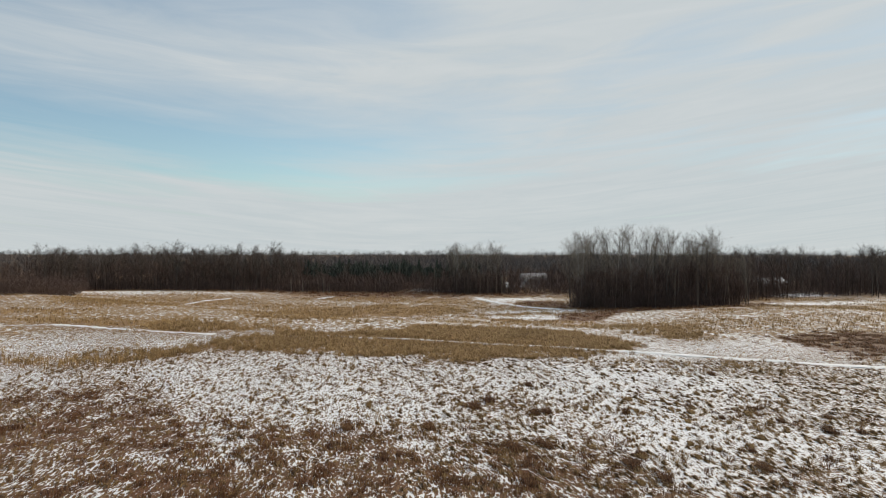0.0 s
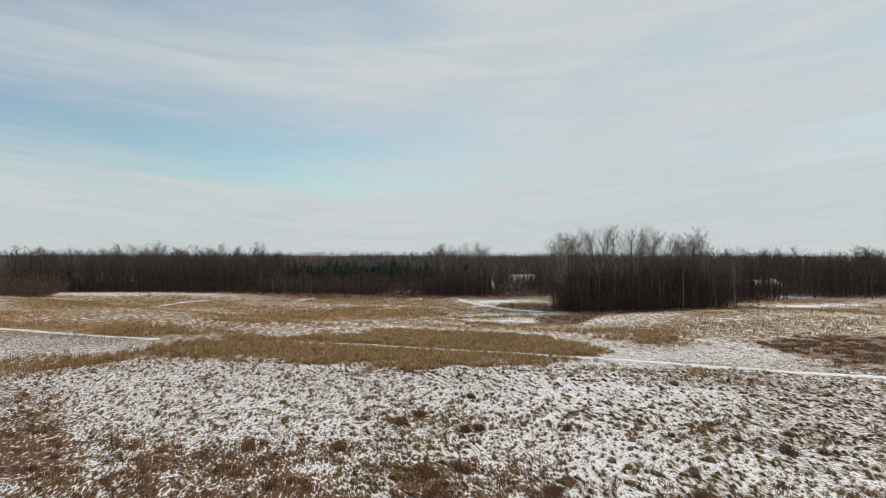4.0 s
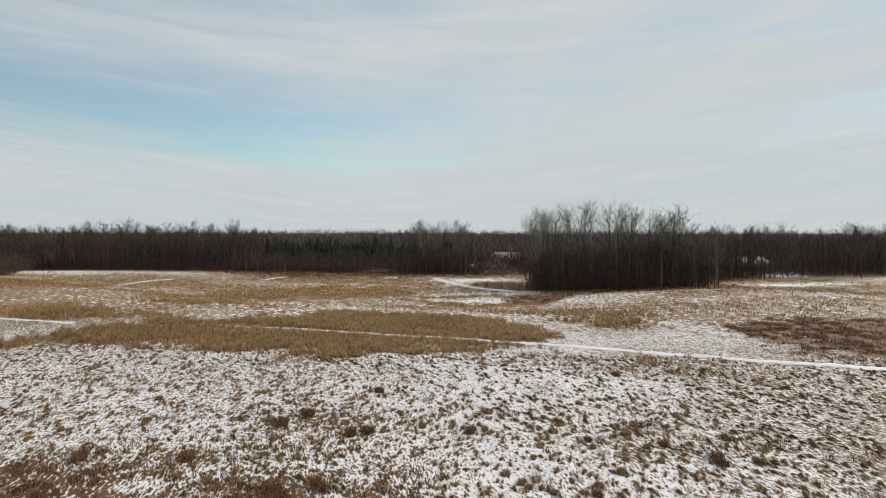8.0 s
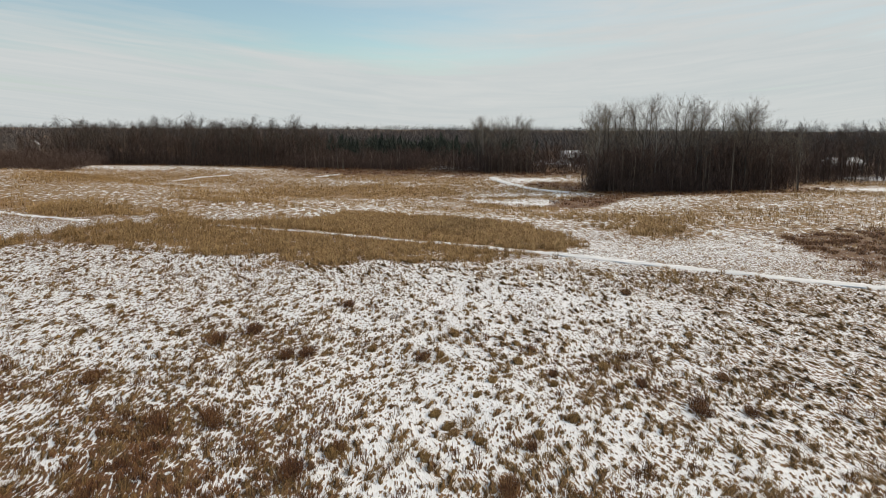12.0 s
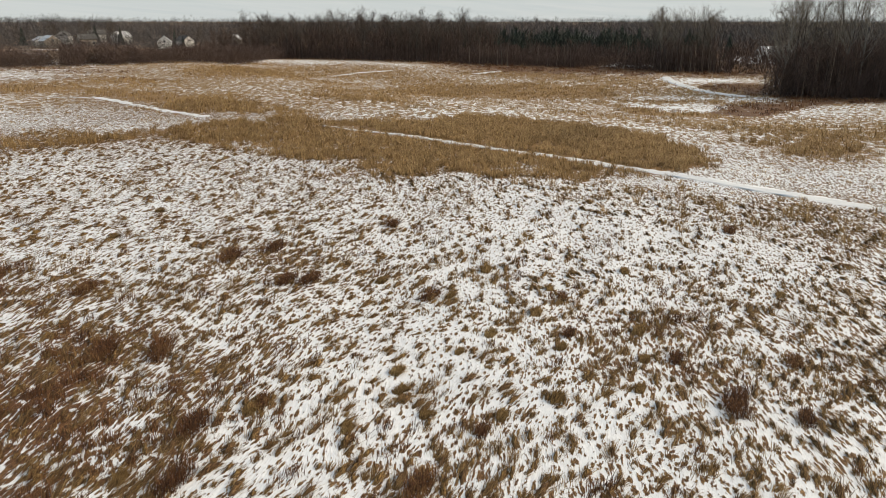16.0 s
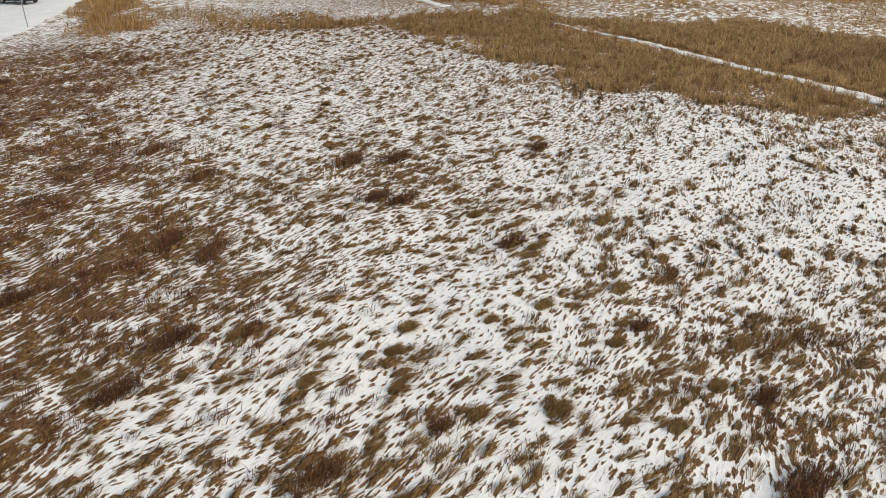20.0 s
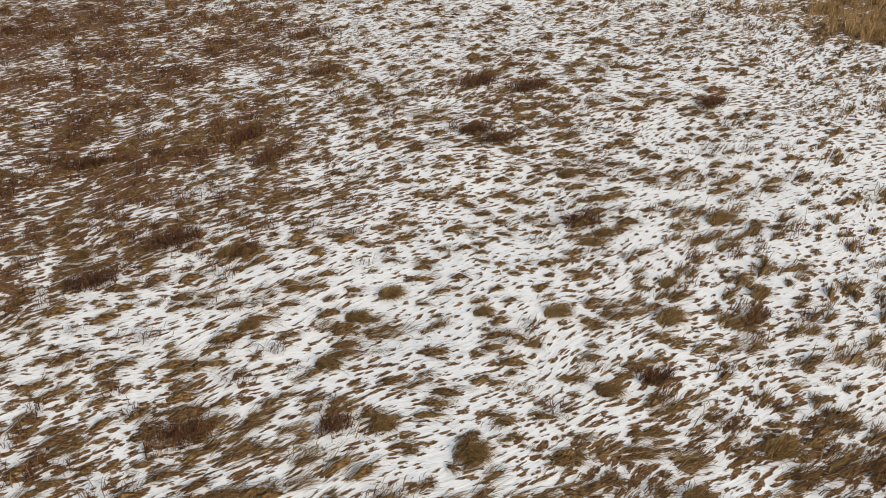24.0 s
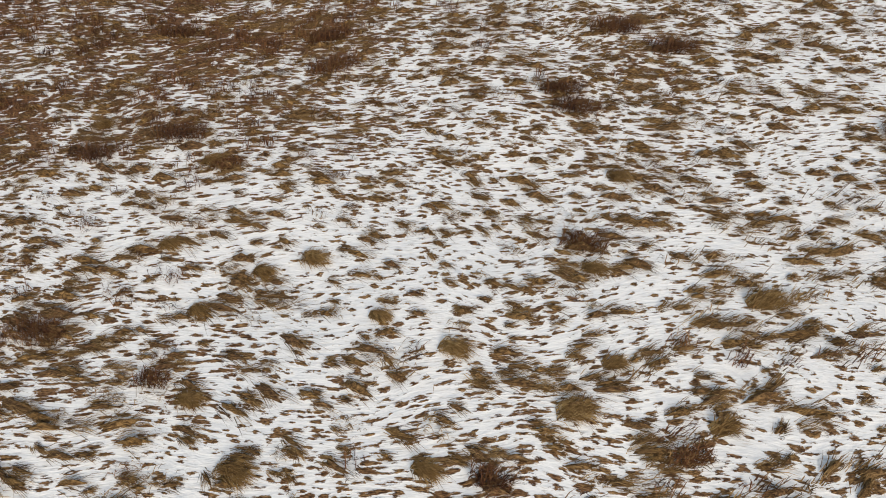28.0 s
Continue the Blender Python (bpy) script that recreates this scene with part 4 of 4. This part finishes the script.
lone = [(-124, 121, 0.62), (-143, 130, 0.7), (-160, 142, 0.6), (-45, 213, 0.75), (-38, 216, 0.7), (-118, 100, 0.55), (-133, 99, 0.8), (-138, 92, 0.8)]
plant(oaks, lone, "leafless tree standing clear of the brush", "lone trees", 8)


CLEARINGS = ((-21, -3, 200, 240), (16, 33, 194, 290), (93, 104, 190, 214), (-72, -44, 300, 400))


def thicket(name, line, depth, height, count, w, material, label, base=0.0, seed=1, slim=0.55, tall=False):
    """A belt of bare brush or far wood along a line: countless stems, thicker below, ragged above."""
    g = np.random.default_rng(seed)
    seg = np.array([math.dist(a2, b2) for a2, b2 in zip(line, line[1:])])
    k = g.choice(len(seg), count, p=seg / seg.sum())
    A, B = np.array(line)[k], np.array(line)[k + 1]
    d = (B - A) / np.linalg.norm(B - A, axis=1)[:, None]
    u = g.random((count, 1))
    side = np.stack([-d[:, 1], d[:, 0]], 1)
    xy = A + (B - A) * u + side * (g.random((count, 1)) * depth)
    if math.hypot(*xy[0]) < 420:
        ok = np.ones(count, bool)
        for x0, x1, y0, y1 in CLEARINGS:
            ok &= ~((xy[:, 0] > x0) & (xy[:, 0] < x1) & (xy[:, 1] > y0) & (xy[:, 1] < y1)) | (g.random(count) < 0.40)
        xy = xy[ok]
        count = len(xy)
    lump = 0.40 + 0.95 * value_noise(xy[:, 0], xy[:, 1], max(2.5, height * 0.4), seed) * (0.55 + 0.9 * value_noise(xy[:, 0], xy[:, 1], height * 2.2, seed + 1))
    top = height * lump
    z0 = ground(xy[:, 0], xy[:, 1])
    lo = top * g.random(count) ** 1.15 * 0.88
    ln = np.minimum(top - lo, top * g.uniform(0.10, 0.36, count))
    if tall:
        lo, ln = np.zeros(count), top
    lean = g.normal(0, slim, (count, 2)) * ln[:, None]
    p = np.c_[xy, z0 + lo + base]
    q = np.c_[xy + lean, z0 + lo + ln + base]
    ob = strands(p, q, w * g.uniform(0.5, 1.3, count), material, name, None, g)
    return tagged(ob, label, "woods", kind="stuff")


HEDGE = [(-165, 92), (-146, 108), (-130, 122), (-119, 131), (-115.6, 134.6), (-113.6, 138.6), (-112.4, 143), (-112, 148), (-113, 158), (-118, 176), (-127, 196), (-140, 228)]
thicket("hedge_brush", HEDGE, -14, 3.7, 120000, 0.042, M_brush, "belt of leafless shrubs between field and houses", 0, 17, 0.8)
thicket("hedge_brush", [(-113, 126), (-101, 141)], 13, 3.9, 9000, 0.06, M_brush, "bend of the belt of leafless shrubs", 0, 25, 0.8)
# garden trees take the same haze-greyed stem colour
thicket("suburb_trees", [(-420, 225), (-305, 235), (-238, 285), (-235, 400)], 80, 8.0, 34000, 0.075, M_far_hazed, "leafless garden trees among the houses", 0, 23, 1.0)
thicket("suburb_trees", [(-330, 180), (-240, 225), (-205, 280)], 24, 3.6, 22000, 0.065, M_far_hazed, "leafless garden trees before the houses", 0, 24, 1.0)
thicket("scrub", [(12, 200), (30, 198), (60, 200)], 60, 6.0, 30000, 0.16, M_brush, "dark scrub behind the grove", 0, 18)


def stand(name, line, depth, height, trees, material, label, seed, branches=10, twigs=11, w=0.05, trunk=0.17, base=0.3, spread=0.55):
    """A stand of slender leafless trees too many to count: upright trunks, rising branches, sprays of fine twigs."""
    g = np.random.default_rng(seed)
    seg = np.array([math.dist(a2, b2) for a2, b2 in zip(line, line[1:])])
    k = g.choice(len(seg), trees, p=seg / seg.sum())
    A, B = np.array(line, float)[k], np.array(line, float)[k + 1]
    d = (B - A) / np.linalg.norm(B - A, axis=1)[:, None]
    xy = A + (B - A) * g.random((trees, 1)) + np.stack([-d[:, 1], d[:, 0]], 1) * (g.random((trees, 1)) * depth)
    for x0, x1, y0, y1 in CLEARINGS:
        xy = xy[~((xy[:, 0] > x0) & (xy[:, 0] < x1) & (xy[:, 1] > y0) & (xy[:, 1] < y1)) | (g.random(len(xy)) < 0.3)]
    n = len(xy)
    H = height * g.uniform(0.72, 1.08, n) * (0.80 + 0.40 * value_noise(xy[:, 0], xy[:, 1], 9.0, seed))
    foot = np.c_[xy, ground(xy[:, 0], xy[:, 1]) - 0.1]
    top = foot + np.c_[g.normal(0, 0.03, (n, 2)) * H[:, None], H * 0.9]
    P, Q, W = [foot, foot], [top, top], [trunk * g.uniform(0.5, 1.3, n)] * 2
    i = np.repeat(np.arange(n), branches)
    f = base + (0.95 - base) * g.random(len(i))
    a2 = g.uniform(0, 2 * np.pi, len(i))
    out = np.c_[np.cos(a2) * spread, np.sin(a2) * spread, g.uniform(0.6, 1.1, len(i))]
    p = foot[i] + (top - foot)[i] * f[:, None]
    q = p + out * (H[i] * (1.12 - f) * g.uniform(0.25, 0.55, len(i)))[:, None]
    P.append(p), Q.append(q), W.append(w * 1.8 * g.uniform(0.6, 1.2, len(i)))
    j = np.repeat(np.arange(len(i)), twigs)
    t0 = p[j] + (q - p)[j] * g.uniform(0.15, 1.0, (len(j), 1))
    t1 = t0 + (out[j] * 0.6 + g.normal(0, 0.42, (len(j), 3)) + [0, 0, 0.25]) * g.uniform(0.5, 1.5, (len(j), 1)) * height / 11
    P.append(t0), Q.append(t1), W.append(w * g.uniform(0.5, 1.2, len(j)))
    ob = strands(np.concatenate(P), np.concatenate(Q), np.concatenate(W), material, name, None, g)
    return tagged(ob, label, "woods", kind="stuff")


def ring(r0, a0, a1, step=1):
    return [(r0 * math.sin(radians(t)), r0 * math.cos(radians(t))) for t in range(a0, a1 + 1, step)]


thicket("grove_brush", [(21, 150), (30, 146), (42, 145), (55, 149), (64, 156)], 22, 4.2, 60000, 0.055, M_brush, "dense dark brush and saplings among the grove's trunks", 0, 11, 0.45)
stand("grove_saplings", [(23, 151), (30, 147.5), (42, 146.5), (55, 150), (63, 156)], 20, 9.4, 420, M_sapling, "crowded slender brown saplings between the grove's trunks", 61, 11, 14, 0.042, 0.15, 0.22)
stand("grove_saplings", [(20.5, 150), (24, 147.5), (29, 147)], 10, 6.0, 60, M_sapling, "low reddish-brown saplings at the grove's corner", 66, 12, 14, 0.04, 0.08, 0.1)
thicket("edge_brush", [(-14, 206), (0, 203), (14, 206)], 24, 4.0, 30000, 0.07, M_brush, "dark leafless brush at the field's edge", 0, 13, 0.4)
stand("edge_trees", [(-13, 207), (0, 204), (14, 207)], 22, 8.6, 130, M_sapling, "slender leafless trees at the field's edge", 62, 10, 12, 0.055, 0.17, 0.2)
thicket("wood_brush", [(-150, 222), (-110, 222), (-70, 218), (-56, 217)], 34, 4.2, 70000, 0.075, M_brush, "dark leafless brush under the wood behind the snowy rise", 0, 14, 0.4)
stand("wood_trees", [(-160, 226), (-110, 224), (-70, 220), (-60, 219)], 36, 11.0, 600, M_sapling, "leafless trees of the wood behind the snowy rise", 63, 9, 12, 0.06, 0.20, 0.25)
thicket("low_brush", [(-60, 214), (-30, 209), (-5, 205)], 30, 5.2, 60000, 0.075, M_brush, "low grey-brown shrub swamp before the pines", 0, 15, 0.4)
thicket("wood_brush", [(66, 168), (80, 182), (120, 200), (175, 214)], 38, 4.2, 70000, 0.075, M_brush, "dark leafless brush under the wood beyond the slope", 0, 16, 0.4)
stand("wood_trees", [(66, 170), (80, 184), (120, 202), (178, 217)], 38, 10.8, 640, M_sapling, "leafless trees of the wood beyond the slope", 64, 9, 12, 0.06, 0.20, 0.25)
stand("wood_trees", [(12, 204), (30, 202), (66, 204)], 50, 9.0, 220, M_sapling, "leafless trees behind the grove", 65, 8, 10, 0.07, 0.18, 0.25)

# rings of far wood; their haze is only in the stem colour
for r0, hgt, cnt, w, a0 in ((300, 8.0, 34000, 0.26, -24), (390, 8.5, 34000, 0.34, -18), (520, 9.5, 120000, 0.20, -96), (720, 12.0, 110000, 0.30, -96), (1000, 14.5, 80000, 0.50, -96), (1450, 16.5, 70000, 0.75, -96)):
    thicket("hazed_far_woods", ring(r0, a0, 60), r0 * 0.16, hgt, cnt, w, M_far_hazed, "leafless woods stretching to the horizon", 0, 900 + r0, 0.7)


def conifer(height, seed, label):
    """A spruce: straight stem and tiers of drooping boughs made of many small sprays."""
    root = new("conifer_tree")
    tv, tf = [], []
    tube(tv, tf, Vector((0, 0, -0.2)), Vector((0, 0, height)), height * 0.016, 0.02, 6)
    mesh_object("trunk", tv, tf, M_bark, root, True)
    g = np.random.default_rng(seed)
    n = 2600
    h = height * (0.06 + 0.94 * g.random(n) ** 1.25)
    a2 = g.uniform(0, 2 * np.pi, n)
    R = (height - h) * 0.27 * g.uniform(0.25, 1.08, n) + 0.1
    p = np.stack([R * 0.6 * np.cos(a2), R * 0.6 * np.sin(a2), h + 0.12], 1)
    q = np.stack([R * np.cos(a2 + g.normal(0, .15, n)), R * np.sin(a2 + g.normal(0, .15, n)), h - 0.18 * R], 1)
    strands(p, q + g.normal(0, 0.12, (n, 3)), g.uniform(0.15, 0.4, n), M_needle, "crown", root, g)
    return tagged(root, label, "tree")


spruces = [conifer(9.0, 51, "dark green spruce"), conifer(8.0, 52, "dark green spruce")]
r2 = random.Random(9)
plant(spruces, [(-118 + 125 * k / 35 + r2.uniform(-2, 2), r2.uniform(280, 310), r2.uniform(0.95, 1.2)) for k in range(36)], "dark green pine in a row beyond the shrub swamp", "row of pines", 10)
plant(spruces, [(-140, 100, 0.75), (-146, 104, 0.85), (-150, 96, 0.7), (-136, 108, 0.6), (-275, 300, 1.0), (-308, 315, 1.1), (-287, 352, 1.1), (-263, 331, 0.9), (-316, 277, 1.0), (-248, 346, 1.0), (14, 262, 0.9)], "dark green spruce beside the houses", "spruces by the houses", 12)
thicket("pine_wood", [(-122, 280), (-50, 272), (8, 276)], 34, 7.2, 40000, 0.3, M_needle, "dark green pine plantation beyond the shrub swamp", 0, 19)

stand("hedge_saplings", HEDGE, -13, 4.3, 480, M_sapling, "slender leafless saplings in the belt of shrubs", 67, 9, 9, 0.045, 0.09, 0.12)

# slim trunks that show along the faces of the woods
thicket("sapling_stems", [(22, 149.5), (30, 145.5), (42, 144.5), (55, 148), (64, 155)], 10, 12, 70, 0.15, M_twig_pale, "slender pale trunks along the grove's edge", 0, 41, 0.035, True)
thicket("sapling_stems", [(-150, 221), (-110, 221), (-70, 217), (-60, 216)], 20, 11, 240, 0.18, M_twig, "slender trunks along the edge of the wood", 0, 42, 0.04, True)
thicket("sapling_stems", [(-12, 205), (0, 202), (14, 205)], 14, 10, 90, 0.16, M_twig_pale, "slender pale trunks at the field's edge", 0, 43, 0.04, True)
thicket("sapling_stems", [(66, 167), (80, 181), (120, 199), (175, 213)], 20, 11, 300, 0.18, M_twig, "slender trunks along the wood beyond the slope", 0, 44, 0.04, True)
thicket("sapling_stems", [(-60, 212), (-30, 207), (-8, 204)], 12, 6, 60, 0.22, M_twig_pale, "pale birch stems in the shrub swamp", 0, 45, 0.05, True)


# ---- houses ----
def box_bm(x0, x1, y0, y1, z0, z1, bevel=0.0):
    bm = bmesh.new()
    bmesh.ops.create_cube(bm, size=1)
    for v in bm.verts:
        v.co = Vector((x0 + (v.co.x + 0.5) * (x1 - x0), y0 + (v.co.y + 0.5) * (y1 - y0), z0 + (v.co.z + 0.5) * (z1 - z0)))
    if bevel:
        bmesh.ops.bevel(bm, geom=bm.edges[:], offset=bevel, segments=2, affect="EDGES")
    return bm


def house(x, y, turn, w, d, wall_h, roof_h, wall_mat, label, roof_mat):
    """A gabled house: walls with gable ends, snow-covered roof with eaves, windows, door and chimney."""
    root = new("house")
    root.matrix_basis = pose(x, y, float(ground(x, y)) - 0.1, 0, 0, turn)
    bm = bmesh.new()
    v = [bm.verts.new(c) for c in ((-w / 2, -d / 2, 0), (w / 2, -d / 2, 0), (w / 2, d / 2, 0), (-w / 2, d / 2, 0), (-w / 2, -d / 2, wall_h), (w / 2, -d / 2, wall_h), (w / 2, d / 2, wall_h), (-w / 2, d / 2, wall_h), (-w / 2, 0, wall_h + roof_h), (w / 2, 0, wall_h + roof_h))]
    for f in ((0, 1, 5, 4), (2, 3, 7, 6), (1, 2, 6, 9, 5), (3, 0, 4, 8, 7), (0, 3, 2, 1)):
        bm.faces.new([v[k] for k in f])
    part("wall", bm, wall_mat, root)
    for s in (-1, 1):
        bm = bmesh.new()
        e, t = 0.4, 0.18
        k = roof_h / (d / 2)
        a2 = [(-w / 2 - e, s * (d / 2 + e), wall_h - e * k), (w / 2 + e, s * (d / 2 + e), wall_h - e * k), (w / 2 + e, 0, wall_h + roof_h), (-w / 2 - e, 0, wall_h + roof_h)]
        lo, hi = [bm.verts.new(c) for c in a2], [bm.verts.new((c[0], c[1], c[2] + t)) for c in a2]
        bm.faces.new(lo), bm.faces.new(hi)
        for i in range(4):
            bm.faces.new((lo[i], lo[(i + 1) % 4], hi[(i + 1) % 4], hi[i]))
        bmesh.ops.recalc_face_normals(bm, faces=bm.faces[:])
        part("roof", bm, roof_mat, root)
    part("chimney", box_bm(w * 0.22, w * 0.22 + 0.7, 0.3, 1.0, wall_h, wall_h + roof_h + 0.8, 0.03), M_roof, root)
    for s in (-1, 1):
        for k in range(3):
            cx = (-0.3 + 0.3 * k) * w
            if k == 1 and s == -1:
                dr = part("door", box_bm(cx - 0.5, cx + 0.5, s * d / 2 - 0.06, s * d / 2 + 0.04, 0, 2.1, 0.01), M_roof, root)
                continue
            fr = part("window", box_bm(cx - 0.7, cx + 0.7, s * d / 2 - 0.05, s * d / 2 + 0.05, 0.9, 2.2, 0.01), M_wall, root)
            part("pane", box_bm(cx - 0.6, cx + 0.6, s * (d / 2 + 0.02) - 0.05, s * (d / 2 + 0.02) + 0.05, 1.0, 2.1), M_glass, fr)
    for s in (-1, 1):
        fr = part("window", box_bm(s * w / 2 - 0.05, s * w / 2 + 0.05, -0.6, 0.6, wall_h - 0.4, wall_h + 0.8, 0.01), M_wall, root)
        part("pane", box_bm(s * (w / 2 + 0.02) - 0.05, s * (w / 2 + 0.02) + 0.05, -0.5, 0.5, wall_h - 0.3, wall_h + 0.7), M_glass, fr)
    return tagged(root, label, "house", "houses")


for k, (x, y, turn, w, d, wh, rh, mat) in enumerate((
    (-308, 281, -30, 9, 7, 2.8, 1.8, M_wall), (-325, 309, -55, 9, 7, 4.4, 2.4, M_wall), (-259, 313, -48, 8, 7, 4.4, 2.8, M_wall),
    (-281, 353, -20, 9, 7, 4.6, 2.6, M_wall), (-277, 394, -62, 10, 7, 4.6, 2.6, M_wall_tan), (-284, 287, 60, 8, 7, 3.4, 2.2, M_wall_tan),
    (-350, 274, -38, 9, 7, 4.6, 2.4, M_wall), (-329, 259, 40, 8, 7, 4.0, 2.4, M_wall), (-272, 256, -25, 9, 7, 3.2, 2.2, M_wall_tan),
    (-57, 391, 8, 12, 8, 3.2, 2.0, M_wall), (28, 267, 20, 10, 7, 2.8, 1.6, M_wall), (38, 262, 75, 8, 7, 2.8, 1.6, M_wall_tan),
    (104, 232, 10, 9, 7, 2.6, 1.5, M_wall), (57, 252, 25, 10, 7, 3.0, 1.8, M_wall), (-300, 325, 80, 8, 7, 4.2, 2.4, M_wall), (-340, 345, 65, 9, 7, 4.4, 2.4, M_wall))):
    snowy = k % 2 == 0
    house(x, y, turn, w, d, wh, rh, mat, ("pale" if mat is M_wall else "tan") + (" gabled house with a snow-covered roof" if snowy else " gabled house with a dark shingle roof"), M_snow if snowy else M_roof)


# ---- parked car and signpost by the road ----
def car(x, y, turn):
    root = new("car")
    root.matrix_basis = pose(x, y, float(ground(x, y)) + 0.1, 0, 0, turn)

    def loft(rings):
        bm = bmesh.new()
        rows = [[bm.verts.new(c) for c in ring2] for ring2 in rings]
        for a2, b2 in zip(rows, rows[1:]):
            for k in range(len(a2)):
                bm.faces.new((a2[k], a2[(k + 1) % len(a2)], b2[(k + 1) % len(b2)], b2[k]))
        bm.faces.new(rows[0][::-1]), bm.faces.new(rows[-1])
        bmesh.ops.recalc_face_normals(bm, faces=bm.faces[:])
        bmesh.ops.bevel(bm, geom=bm.edges[:], offset=0.035, segments=2, affect="EDGES")
        return bm

    def level(z, x0, x1, hw):
        return [(x0, -hw * 0.9, z), (x0 + 0.25, -hw, z), (x1 - 0.35, -hw, z), (x1, -hw * 0.8, z), (x1, hw * 0.8, z), (x1 - 0.35, hw, z), (x0 + 0.25, hw, z), (x0, hw * 0.9, z)]

    part("body", loft([level(0.28, -2.25, 2.2, 0.84), level(0.55, -2.33, 2.32, 0.92), level(0.85, -2.3, 2.25, 0.93), level(1.02, -2.22, 1.95, 0.88)]), M_car, root)
    part("cabin", loft([level(1.0, -2.2, 1.1, 0.86), level(1.35, -2.02, 0.62, 0.77), level(1.66, -1.8, 0.25, 0.66)]), M_glass, root, "dark tinted windows")
    part("roof", loft([level(1.64, -1.86, 0.3, 0.68), level(1.74, -1.7, 0.1, 0.58)]), M_car, root)
    for sx in (-1.42, 1.38):
        for sy in (-0.84, 0.84):
            bm = bmesh.new()
            bmesh.ops.create_cone(bm, cap_ends=True, segments=24, radius1=0.35, radius2=0.35, depth=0.24, matrix=pose(sx, sy, 0.35, 90))
            bmesh.ops.bevel(bm, geom=bm.edges[:], offset=0.03, segments=2, affect="EDGES")
            wh = part("wheel", bm, M_rubber, root)
            bm = bmesh.new()
            bmesh.ops.create_cone(bm, cap_ends=True, segments=20, radius1=0.22, radius2=0.19, depth=0.27, matrix=pose(sx, sy, 0.35, 90))
            part("rim", bm, M_metal, wh)
    for sy in (-0.7, 0.7):
        part("tail_lamp", box_bm(-2.34, -2.24, sy - 0.14, sy + 0.14, 0.78, 1.0, 0.02), M_lamp_red, root)
        part("headlight", box_bm(2.16, 2.3, sy - 0.16, sy + 0.16, 0.66, 0.84, 0.02), M_glass, root)
        part("mirror", box_bm(0.62, 0.78, sy * 1.36 - 0.1, sy * 1.36 + 0.1, 1.0, 1.16, 0.03), M_car, root)
    part("bumper", box_bm(-2.4, -2.26, -0.82, 0.82, 0.36, 0.58, 0.03), M_rubber, root)
    return tagged(root, "dark parked car with tinted windows on the snowy road", "car")


car(-71.3, 45.6, 30)


def signpost(x, y):
    root = new("signpost")
    root.matrix_basis = pose(x, y, float(ground(x, y)), 2, 3, 20)
    bm = bmesh.new()
    bmesh.ops.create_cone(bm, cap_ends=True, segments=10, radius1=0.045, radius2=0.04, depth=2.2, matrix=pose(0, 0, 1.0))
    part("post", bm, M_metal, root)
    bm = bmesh.new()
    bmesh.ops.create_cone(bm, cap_ends=True, segments=10, radius1=0.055, radius2=0.03, depth=0.06, matrix=pose(0, 0, 2.12))
    part("cap", bm, M_metal, root)
    return tagged(root, "thin grey metal marker post at the road's edge", "post")


signpost(-53.6, 41.7)
